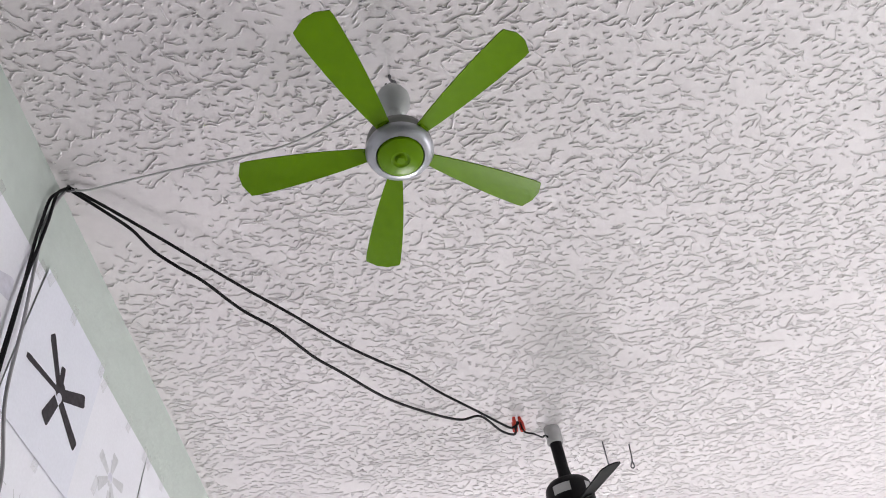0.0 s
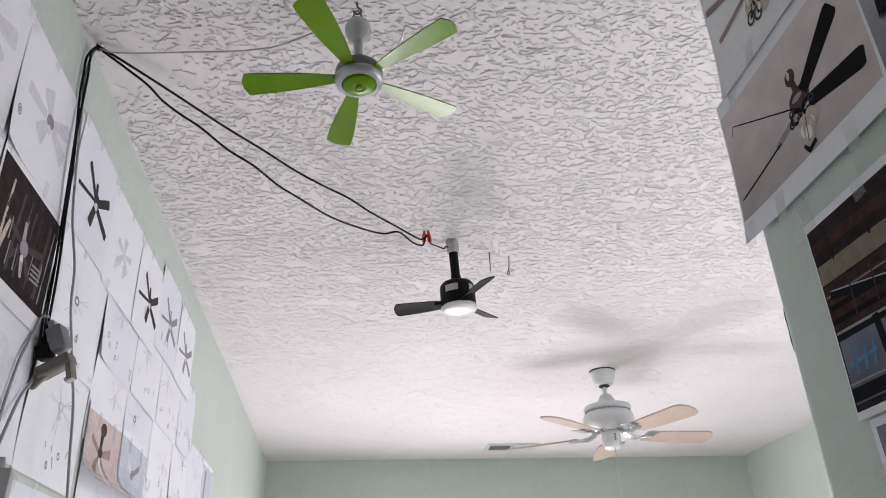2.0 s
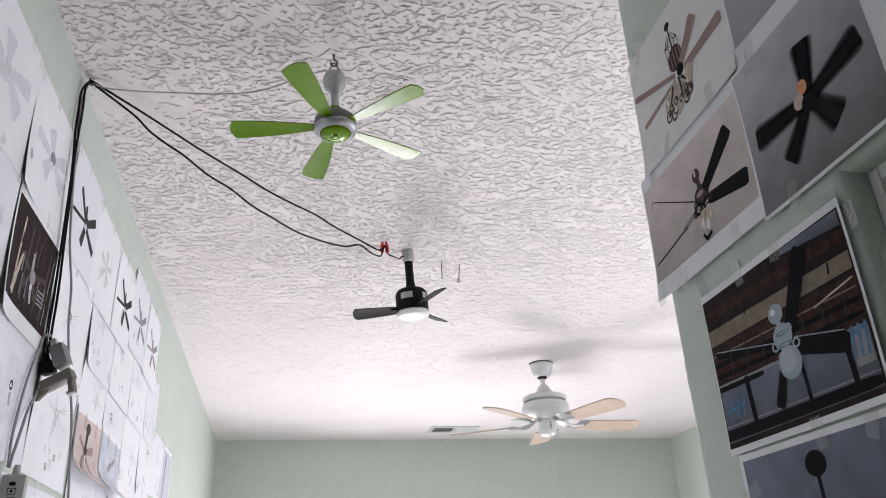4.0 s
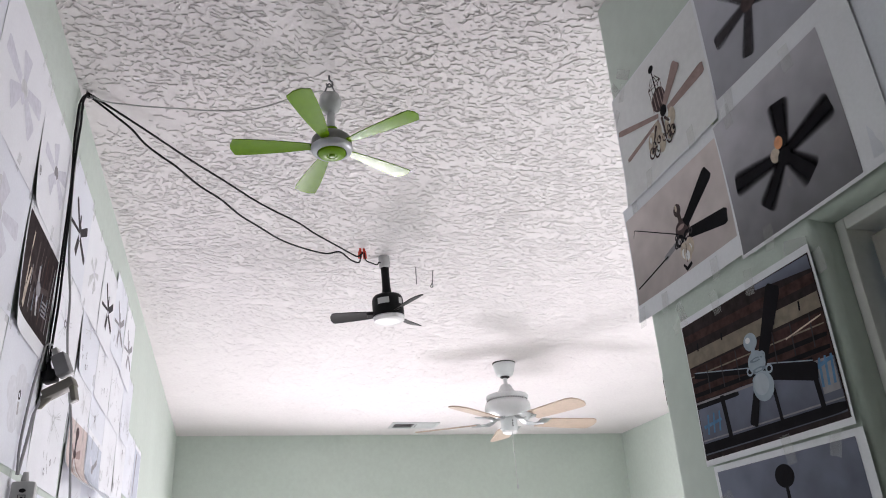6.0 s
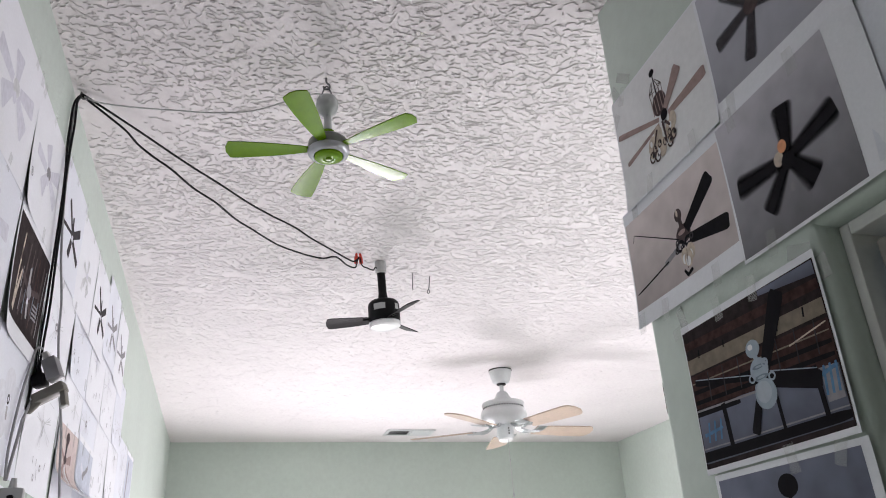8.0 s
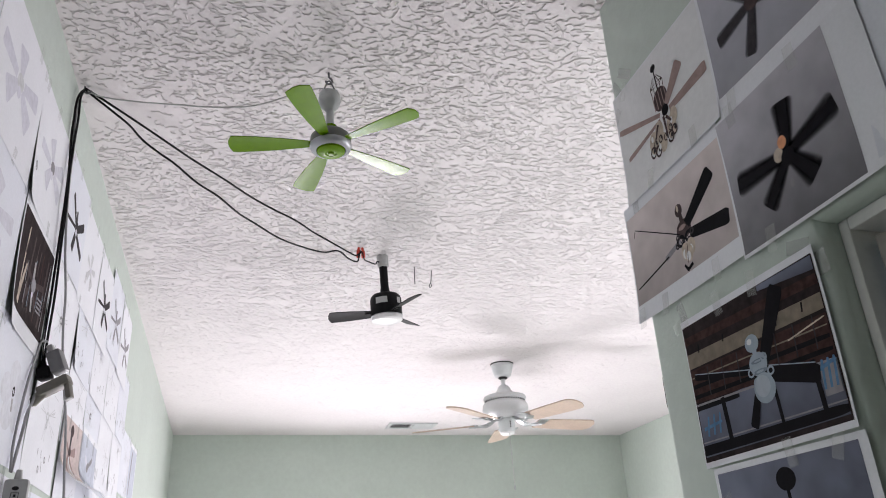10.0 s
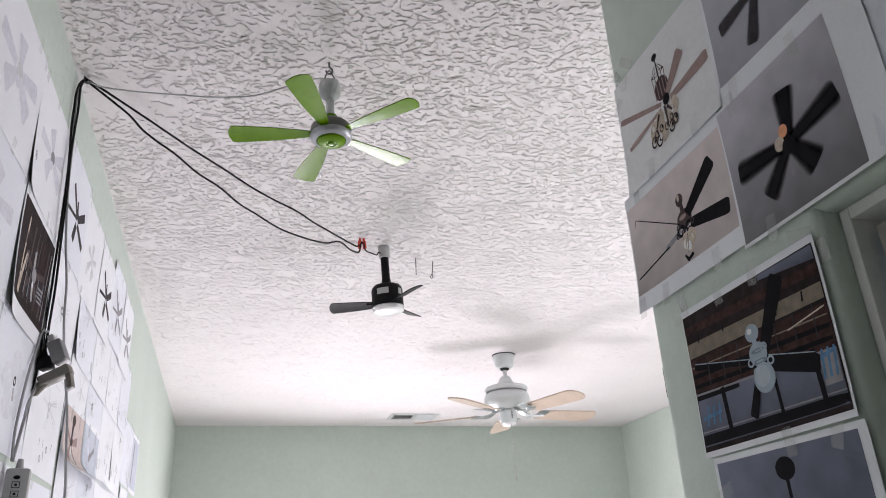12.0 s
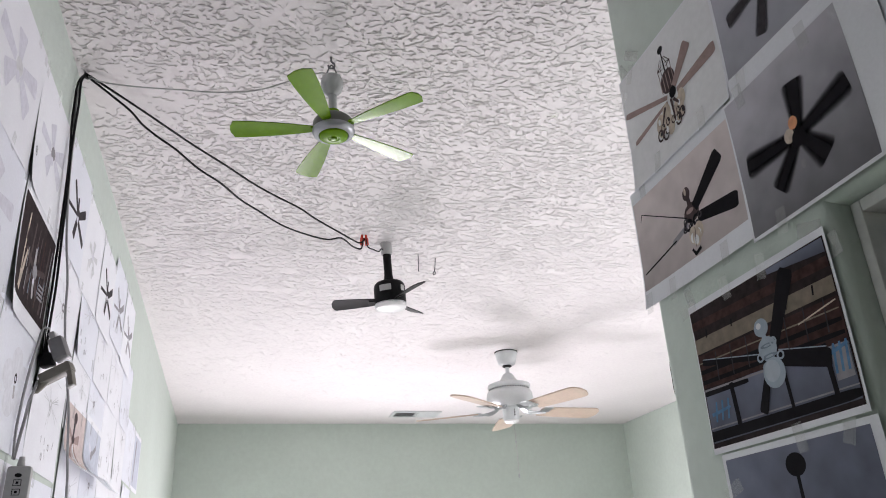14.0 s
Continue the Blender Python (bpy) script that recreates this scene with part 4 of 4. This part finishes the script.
def west_sheets():
    rows = []
    top = [(0.06, 0.335, "lilac"), (0.335, 0.61, "lilac"), (0.612, 0.885, "lilac_small"), (0.887, 1.127, "cross"), (1.129, 1.375, "faint"), (1.377, 1.613, "cross"), (1.615, 1.865, "cross_grey"), (1.867, 2.105, "cross_grey")]
    for i, (a, b, style) in enumerate(top):
        up = 0.012 * (i % 3 == 0) + (0.03 if a > 1.6 else 0)
        rows.append((a, b, 2.318 + up * 0.8, 2.553 + up, style, 2 + i % 2))
    for a, b, style in ((0.085, 0.36, "lilac"), (0.362, 0.629, "lilac"), (0.632, 0.890, "photo"), (0.892, 1.190, "sketch")):
        rows.append((a, b, 2.096, 2.330, style, 1 + (style == "photo")))
    for a, b in ((1.192, 1.465), (1.467, 1.735), (1.737, 2.008), (2.010, 2.245)):
        rows.append((a, b, 2.176, 2.402, "sketch", 1))
    for a, b, style in ((0.085, 0.36, "blank"), (0.362, 0.629, "lilac"), (0.632, 0.898, "grey"), (0.902, 1.188, "sketch")):
        rows.append((a, b, 1.884, 2.110, style, 0))
    for a, b in ((1.195, 1.455), (1.457, 1.72), (1.722, 1.99), (1.992, 2.245)):
        rows.append((a, b, 2.005, 2.215, "sketch", 0))
    for a, b in ((2.247, 2.485), (2.487, 2.735)):
        rows.append((a, b, 2.030, 2.245, "sketch" if a < 2.4 else "bluish", 0))
    for a, b in ((1.215, 1.48), (1.482, 1.745), (1.747, 2.0), (2.002, 2.26), (2.262, 2.52)):
        rows.append((a, b, 1.800, 2.020, "sketch", 1))
    for a, b, style in ((0.362, 0.629, "blank"), (0.634, 0.905, "grey"), (0.909, 1.205, "sketch")):
        rows.append((a, b, 1.650, 1.872, style, 0))
    names = {"lilac": "white sheet with a pale lilac fan drawing", "lilac_small": "white sheet with a lilac fan drawing and round emblem", "cross": "white sheet with a bold black fan drawing", "cross_grey": "white sheet with a grey fan drawing", "faint": "white sheet with a faint fan drawing", "sketch": "white sheet with fine line sketches of a fan", "photo": "white sheet with a dark photograph of a fan", "grey": "white sheet with a blurred grey fan print", "blank": "plain white paper sheet taped to the wall", "bluish": "white sheet with a bluish photograph print"}
    for i, (a, b, z0, z1, style, layer) in enumerate(rows):
        curl = [rnd.choice((0.3, 0.6, 1.0, 1.5, 2.0, 5.0)), rnd.uniform(0, 1.5), rnd.uniform(0, 2.5), rnd.uniform(0, 1.5)]
        if style in ("photo", "lilac_small") or (style == "sketch" and a in (0.892, 0.902, 1.192)):
            curl[0] = 11.0 if style == "photo" else 9.0
        sh = Sheet("west", a, b, z0, z1, names[style], layer, M_PAPER if i % 3 else M_PAPER_COOL, curl, rnd.uniform(-1.1, 1.1), lean=rnd.choice((-1, -1, 1, -0.6)))
        if style.startswith("lilac"):
            drawn_fan(sh, rnd.uniform(-0.02, 0.02), 0.005, 0.115 if style == "lilac" else 0.100, M_LILAC, M_GREY_INK if style == "lilac_small" else M_FAINT, 5, 0.52, rnd.uniform(5, 50))
            if style == "lilac_small":
                sh.spot(sh.uv(0.637, 2.382), 0.0085, 0.0095, M_GREY_INK, "printed_emblem", 0.72)
                sh.spot(sh.uv(0.637, 2.382), 0.0040, 0.0045, M_GREY_INK, "printed_emblem", 0.4)
        elif style == "cross":
            cross_fan(sh, M_CHARCOAL)
        elif style == "cross_grey":
            cross_fan(sh, M_GREY_INK)
        elif style == "faint":
            drawn_fan(sh, 0, 0, 0.06, M_FAINT, M_LILAC, 5, 0.7, 15)
        elif style == "photo":
            dark_photo(sh)
        elif style == "grey":
            for k in range(5):
                t = radians(25 + 72 * k)
                sh.spot((0.015 + 0.050 * math.cos(t), 0.038 * math.sin(t)), 0.034, 0.026, M_MIST, "printed_blade")
            sh.spot((0.012, 0.010), 0.008, 0.009, M_CHARCOAL, "printed_hub", 0.5)
            sh.blade((0.012, -0.002), (0.016, -0.024), 0.012, 0.008, M_PALE_GREY, "printed_light")
        elif style == "bluish":
            sh.full("photo", M_PHOTO_BLUE, (0.02, 0.01, 0.015, 0.015))
            sh.blade((-0.05, -0.08), (-0.03, 0.08), 0.02, 0.03, M_GREY_INK)
        elif style == "sketch":
            sketch_fan(sh, i)
        for u, v, t in ((-0.45, 0.47, 80), (0.45, 0.47, 95), (rnd.uniform(-0.3, 0.3), 0.49, 90)):
            sh.tape(u * sh.w, v * sh.h, t + rnd.uniform(-12, 12), 0.03, 0.017)
    pink = Sheet("west", 1.205, 1.448, 1.912, 2.085, "pinkish photograph of a fan curling off the wall", 4, M_PAPER, (1, 3, 62, 0), 1.5)
    pink.full("photo", M_PHOTO_PINK, (0.004, 0.004, 0.004, 0.016), "pinkish photograph print")
    for p, w in (((0.055, 0.008), 0.024), ((-0.085, 0.022), 0.014), ((0.035, -0.058), 0.020), ((-0.075, -0.050), 0.018)):
        pink.blade((-0.018, -0.004), p, 0.010, w, M_ROSEWOOD)
    pink.blade((-0.016, 0.050), (-0.020, 0.000), 0.024, 0.014, M_CHARCOAL, "printed_motor")
    pink.spot((-0.014, 0.048), 0.020, 0.014, M_BRONZE)
    pink.spot((-0.018, 0.000), 0.016, 0.010, M_BRONZE)
    pink.blade((-0.020, -0.012), (-0.010, -0.068), 0.010, 0.018, M_PHOTO_WHITEY, "printed_gleam")
    pink.tape(-0.05, 0.06, 85), pink.tape(0.06, 0.06, 92)
    blue = Sheet("west", 1.452, 1.700, 1.918, 2.088, "pale blue photograph of a fan curling off the wall", 4, M_PAPER, (3, 2, 64, 0), -1)
    blue.full("photo", M_PHOTO_BLUE, (0.004, 0.004, 0.004, 0.016), "pale blue photograph print")
    blue.blade((0, 0.0), (0.06, 0.03), 0.012, 0.016, M_GREY_INK)
    blue.blade((0, 0.0), (-0.05, 0.02), 0.012, 0.016, M_LILAC)
    blue.spot((0, 0), 0.014, 0.012, M_GREY_INK)
    blue.tape(-0.05, 0.06, 85), blue.tape(0.06, 0.06, 92)


def line(sh, a, b, w0, w1, mat, name="printed_blade"):
    """A printed stroke between two places on the wall."""
    return sh.blade(sh.uv(*a), sh.uv(*b), w0, w1, mat, name)


def dot(sh, p, r, s, mat, name="printed_hub", hole=0.0):
    return sh.spot(sh.uv(*p), r, s, mat, name, hole)


def passage_sheets():
    """The photographs taped to the shaded passage wall; places are (y, z)."""
    # fan with a caged stem, wooden blades and a cluster of lights
    a = Sheet("passage", 0.388, 0.106, 2.254, 2.482, "pale print of a rosewood ceiling fan with clustered lights", 1, M_PAPER, (1, 2, 5, 0), 0.4, "fan photographs")
    a.full("photo", M_PHOTO_WHITEY, (0.003, 0.003, 0.003, 0.003), "pale photograph print")
    line(a, (0.248, 2.451), (0.243, 2.36), 0.003, 0.004, M_INK, "printed_rod")
    dot(a, (0.248, 2.451), 0.008, 0.007, M_INK, "printed_canopy")
    for du in (-0.019, -0.010, 0.010, 0.019):
        line(a, (0.246 + du * 0.9, 2.398), (0.247 + du, 2.418), 0.0016, 0.0016, M_BRONZE, "printed_cage")
        line(a, (0.247 + du, 2.417), (0.248 + du * 0.3, 2.434), 0.0016, 0.0016, M_BRONZE, "printed_cage")
    dot(a, (0.247, 2.417), 0.019, 0.004, M_BRONZE, "printed_cage", 0.75)
    dot(a, (0.243, 2.385), 0.021, 0.022, M_BRONZE)
    for k in range(5):
        line(a, (0.262 - 0.009 * k, 2.370), (0.264 - 0.009 * k, 2.402), 0.002, 0.002, M_ROSEWOOD, "printed_stripe")
    dot(a, (0.236, 2.358), 0.010, 0.010, M_INK)
    line(a, (0.230, 2.366), (0.177, 2.412), 0.014, 0.026, M_ROSEWOOD)
    line(a, (0.224, 2.352), (0.116, 2.357), 0.012, 0.022, M_ROSEWOOD)
    line(a, (0.252, 2.358), (0.382, 2.404), 0.008, 0.012, M_ROSEWOOD)
    line(a, (0.254, 2.350), (0.366, 2.338), 0.006, 0.010, M_ROSEWOOD)
    for y, z, r in ((0.282, 2.322, 0.014), (0.228, 2.320, 0.014), (0.256, 2.308, 0.012), (0.262, 2.334, 0.012), (0.216, 2.336, 0.010)):
        dot(a, (y, z), r, r * 1.5, M_BEIGE_INK, "printed_light")
    for y, z, r in ((0.288, 2.306, 0.009), (0.272, 2.300, 0.009), (0.278, 2.316, 0.006), (0.262, 2.318, 0.006), (0.232, 2.304, 0.009), (0.220, 2.310, 0.008), (0.230, 2.320, 0.005), (0.246, 2.312, 0.006)):
        dot(a, (y, z), r, r * 1.25, M_BRONZE, "printed_cage", 0.66)
        dot(a, (y - 0.003, z + 0.002), r * 0.4, r * 0.5, M_CHARCOAL, "printed_scroll")
    for y, z in ((0.266, 2.305), (0.240, 2.308), (0.285, 2.330), (0.224, 2.330)):
        dot(a, (y, z), 0.0035, 0.006, M_PHOTO_WHITEY, "printed_gleam")
    for p, q in (((0.243, 2.350), (0.240, 2.305)), ((0.262, 2.345), (0.276, 2.322)), ((0.236, 2.345), (0.224, 2.330))):
        line(a, p, q, 0.006, 0.004, M_BRONZE, "printed_rod")
    a.tape(-0.10, 0.106, 60), a.tape(-0.135, 0.07, 40), a.tape(-0.06, -0.10, 85), a.tape(0.07, -0.10, 95)
    # grey print with dark blades, cut by the ceiling
    e = Sheet("passage", 0.106, -0.172, 2.248, 2.478, "lilac grey print of a dark five-bladed fan", 2, M_PAPER, (2, 2, 2, 1), -0.4, "fan photographs")
    e.full("photo", M_PHOTO_LILAC, (0.004, 0.004, 0.034, 0.006), "lilac grey photograph print")
    for p in ((0.079, 2.365), (0.022, 2.300), (-0.085, 2.345), (-0.060, 2.43), (0.045, 2.44)):
        for grow in (0.008, 0.004, 0.0):
            line(e, (-0.004, 2.375), p, 0.014 + grow * 0.4, 0.022 + grow, M_BLUR, "printed_blur")
        line(e, (-0.004, 2.375), p, 0.010, 0.016, M_CHARCOAL)
    dot(e, (-0.004, 2.375), 0.016, 0.014, M_BRONZE)
    e.tape(-0.11, -0.10, 85), e.tape(0.12, -0.09, 85)
    g = Sheet("passage", -0.120, -0.40, 2.050, 2.262, "plain pale sheet taped beside the fan photographs", 1, M_PAPER_COOL, (4, 2, 2, 1), -0.8, "fan photographs")
    g.tape(-0.12, 0.09, 85)
    h = Sheet("passage", -0.174, -0.45, 2.270, 2.480, "plain pale sheet taped high on the wall", 1, M_PAPER_COOL, (2, 2, 2, 1), 0.8, "fan photographs")
    h.tape(-0.12, 0.09, 85)
    # grey print of a turning black fan
    d = Sheet("passage", 0.126, -0.150, 2.040, 2.254, "grey print of a black five-bladed fan with amber light", 3, M_PAPER, (1, 2, 2, 2), 0.5, "fan photographs")
    d.full("photo", M_PHOTO_GREY, (0.003, 0.052, 0.005, 0.004), "grey photograph print")
    for p, w in (((-0.006, 2.206), 0.028), ((-0.084, 2.150), 0.024), ((-0.030, 2.084), 0.028), ((0.059, 2.083), 0.021), ((0.106, 2.143), 0.024)):
        for grow in (0.017, 0.012, 0.008, 0.004, 0.0, -0.004):
            line(d, (0.006, 2.134), p, 0.012 + grow * 0.4, w + grow, M_BLUR, "printed_blur")
        line(d, (0.006, 2.134), p, 0.010, w - 0.009, M_INK)
    dot(d, (0.021, 2.140), 0.009, 0.010, M_BEIGE_INK, "printed_light")
    dot(d, (0.010, 2.153), 0.008, 0.009, M_GLOW_INK, "printed_light")
    dot(d, (0.006, 2.130), 0.012, 0.012, M_INK)
    dot(d, (0.010, 2.094), 0.004, 0.006, M_GREY_INK, "printed_knob")
    d.tape(-0.10, 0.100, 92), d.tape(0.03, 0.10, 88), d.tape(-0.08, -0.102, 85)
    # mauve print of a bronze fan
    b = Sheet("passage", 0.412, 0.124, 2.046, 2.258, "mauve print of a dark bronze ceiling fan", 2, M_PAPER, (3, 1, 3, 1), 0.0, "fan photographs")
    b.full("photo", M_PHOTO_MAUVE, (0.003, 0.004, 0.030, 0.022), "mauve photograph print")
    line(b, (0.253, 2.182), (0.249, 2.140), 0.008, 0.012, M_BRONZE, "printed_rod")
    dot(b, (0.254, 2.180), 0.010, 0.011, M_BRONZE, "printed_canopy")
    dot(b, (0.249, 2.146), 0.020, 0.016, M_BRONZE)
    line(b, (0.240, 2.150), (0.160, 2.200), 0.018, 0.028, M_INK)
    line(b, (0.236, 2.132), (0.139, 2.115), 0.017, 0.026, M_INK)
    line(b, (0.262, 2.142), (0.386, 2.208), 0.0020, 0.0016, M_INK)
    line(b, (0.386, 2.208), (0.392, 2.196), 0.0018, 0.0016, M_INK)
    line(b, (0.262, 2.132), (0.310, 2.120), 0.008, 0.010, M_GREY_INK)
    line(b, (0.300, 2.121), (0.402, 2.104), 0.003, 0.003, M_INK)
    dot(b, (0.262, 2.130), 0.012, 0.010, M_INK, "printed_light", 0.5)
    dot(b, (0.240, 2.130), 0.010, 0.010, M_INK, "printed_light", 0.5)
    dot(b, (0.252, 2.150), 0.010, 0.004, M_ROSEWOOD, "printed_gleam")
    dot(b, (0.256, 2.184), 0.003, 0.006, M_BEIGE_INK, "printed_gleam")
    for y, z in ((0.268, 2.138), (0.256, 2.126), (0.240, 2.124), (0.230, 2.134), (0.272, 2.126)):
        dot(b, (y, z), 0.0055, 0.0055, M_CHARCOAL, "printed_scroll", 0.45)
    for y, z in ((0.238, 2.112), (0.254, 2.110), (0.246, 2.104)):
        dot(b, (y, z), 0.011, 0.014, M_BEIGE_INK, "printed_shade")
        dot(b, (y + 0.002, z - 0.004), 0.006, 0.008, M_PHOTO_WHITEY, "printed_gleam")
    line(b, (0.247, 2.120), (0.252, 2.090), 0.0014, 0.0014, M_BRONZE, "printed_chain")
    line(b, (0.262, 2.090), (0.254, 2.079), 0.004, 0.006, M_INK, "printed_tag")
    line(b, (0.256, 2.079), (0.240, 2.085), 0.006, 0.006, M_INK, "printed_tag")
    b.tape(-0.06, -0.100, 88), b.tape(0.08, -0.10, 92), b.tape(-0.13, -0.10, 92), b.tape(-0.1, 0.10, 85)
    # dark print of a white fan under brown beams
    c = Sheet("passage", 0.304, 0.010, 1.793, 2.010, "dark print of a pale blue fan under brown beams", 2, M_PAPER, (1, 2, 1, 1), 0.0, "fan photographs")
    c.full("photo", M_PHOTO_DARK, (0.002, 0.004, 0.008, 0.010), "dark photograph print")
    c.patch("printed_sky", [c.uv(*p) for p in ((0.300, 1.808), (0.017, 1.808), (0.017, 1.882), (0.300, 1.880))], M_PHOTO_SLATE)
    c.patch("printed_roof", [c.uv(*p) for p in ((0.302, 1.886), (0.016, 1.872), (0.016, 1.926), (0.302, 1.934))], M_PHOTO_BROWN)
    c.patch("printed_sky", [c.uv(*p) for p in ((0.120, 1.992), (0.016, 1.980), (0.016, 1.998), (0.120, 1.999))], M_PHOTO_SLATE)
    c.patch("printed_board", [c.uv(*p) for p in ((0.302, 1.936), (0.016, 1.931), (0.016, 1.951), (0.302, 1.958))], M_BEAM)
    c.patch("printed_beam", [c.uv(*p) for p in ((0.302, 1.972), (0.016, 1.962), (0.016, 1.975), (0.302, 1.984))], M_PHOTO_BROWN)
    for z, w, mat in ((1.905, 0.006, M_INK), (1.890, 0.006, M_INK), (1.918, 0.002, M_BEAM), (1.878, 0.003, M_GREY_INK)):
        line(c, (0.300, z + 0.004), (0.018, z - 0.006), w, w, mat, "printed_beam")
    line(c, (0.300, 1.817), (0.016, 1.815), 0.014, 0.012, M_INK, "printed_rail")
    line(c, (0.300, 1.828), (0.016, 1.824), 0.002, 0.002, M_GREY_INK, "printed_rail")
    line(c, (0.300, 1.877), (0.200, 1.874), 0.007, 0.006, M_INK, "printed_rail")
    for y, w in ((0.238, 0.009), (0.130, 0.006), (0.055, 0.008)):
        line(c, (y, 1.880), (y - 0.004, 1.812), w, w, M_INK, "printed_post")
    for y in (0.284, 0.270, 0.256):
        line(c, (y, 1.835), (y - 0.006, 1.862), 0.004, 0.004, M_BLUE_INK, "printed_scrawl")
    line(c, (0.292, 1.846), (0.248, 1.850), 0.005, 0.004, M_BLUE_INK, "printed_scrawl")
    c.patch("printed_wall", [c.uv(*p) for p in ((0.046, 1.834), (0.018, 1.834), (0.018, 1.868), (0.046, 1.868))], M_GREY_INK)
    for y in (0.044, 0.034, 0.024):
        line(c, (y, 1.842), (y - 0.004, 1.876), 0.004, 0.004, M_BLUE_INK, "printed_scrawl")
    line(c, (0.046, 1.866), (0.018, 1.872), 0.005, 0.004, M_BLUE_INK, "printed_scrawl")
    line(c, (0.140, 1.898), (0.084, 1.986), 0.018, 0.028, M_INK)
    line(c, (0.165, 1.895), (0.292, 1.922), 0.006, 0.010, M_INK)
    line(c, (0.165, 1.899), (0.290, 1.926), 0.0014, 0.0014, M_PALE_BLUE, "printed_edge")
    line(c, (0.130, 1.884), (0.046, 1.862), 0.020, 0.023, M_INK)
    line(c, (0.130, 1.895), (0.050, 1.876), 0.0014, 0.0014, M_PALE_BLUE, "printed_edge")
    line(c, (0.160, 1.870), (0.182, 1.826), 0.012, 0.017, M_INK)
    line(c, (0.152, 1.930), (0.150, 1.905), 0.008, 0.009, M_PALE_BLUE, "printed_rod")
    dot(c, (0.153, 1.931), 0.014, 0.012, M_PALE_BLUE, "printed_canopy")
    dot(c, (0.149, 1.902), 0.018, 0.0155, M_PALE_BLUE)
    for y, z, r in ((0.149, 1.906, 0.013), (0.148, 1.892, 0.015)):
        dot(c, (y, z), r, r * 0.22, M_SHADE_INK, "printed_shadow", 0.5)
    dot(c, (0.157, 1.934), 0.005, 0.004, M_PHOTO_WHITEY, "printed_gleam")
    for y, z in ((0.166, 1.894), (0.128, 1.888), (0.136, 1.908), (0.158, 1.880)):
        dot(c, (y, z), 0.007, 0.006, M_PALE_BLUE, "printed_bracket", 0.55)
    dot(c, (0.146, 1.870), 0.021, 0.0195, M_PALE_BLUE, "printed_light")
    dot(c, (0.149, 1.873), 0.015, 0.014, M_GLOBE_INK, "printed_gleam")
    for y, z, q in ((0.27, 1.966, 0.012), (0.21, 1.962, 0.010), (0.05, 1.95, 0.012), (0.10, 1.945, 0.008)):
        line(c, (y, z - q), (y - 0.002, z), 0.003, 0.003, M_INK, "printed_seam")
    for y in (0.26, 0.225, 0.19, 0.11, 0.075, 0.04):
        line(c, (y, 1.889), (y - 0.003, 1.930), 0.0022, 0.0022, M_CHARCOAL, "printed_seam")
    line(c, (0.085, 1.913), (0.018, 1.922), 0.002, 0.002, M_BEIGE_INK, "printed_gleam")
    c.tape(-0.145, 0.105, 10, 0.04), c.tape(0.03, 0.105, 80), c.tape(-0.05, 0.106, 95)
    # slate print below
    f = Sheet("passage", 0.292, 0.006, 1.575, 1.790, "slate blue print of a dark fan on a rod", 1, M_PAPER, (1, 2, 1, 1), -0.3, "fan photographs")
    f.full("photo", M_PHOTO_SLATE, (0.007, 0.014, 0.004, 0.008), "slate blue photograph print")
    dot(f, (0.149, 1.758), 0.018, 0.014, M_INK, "printed_canopy")
    line(f, (0.149, 1.755), (0.149, 1.65), 0.006, 0.006, M_INK, "printed_rod")
    for p in ((0.26, 1.64), (0.05, 1.66), (0.15, 1.60)):
        line(f, (0.149, 1.65), p, 0.014, 0.022, M_INK)
    f.tape(-0.13, 0.06, 20, 0.04), f.tape(0.10, 0.10, 70), f.tape(0.02, 0.104, 95)


west_sheets()
passage_sheets()


def loose_tape(y, z, turn, length):
    """A scrap of clear tape left on the passage wall."""
    bm = box(fresh(), -0.0009, -0.0005, -length / 2, length / 2, -0.009, 0.009, 0, pose(XR, y, z, turn, 0, 0))
    thing("tape_scrap", bm, M_TAPE, "scrap of clear tape on the passage wall", "tape", group="tape scraps")


for y, z, turn, length in ((0.338, 2.508, 40, 0.05), (0.372, 2.494, 60, 0.04), (0.035, 2.018, 15, 0.04), (0.30, 2.026, 75, 0.035), (0.004, 1.985, 85, 0.03)):
    loose_tape(y, z, turn, length)
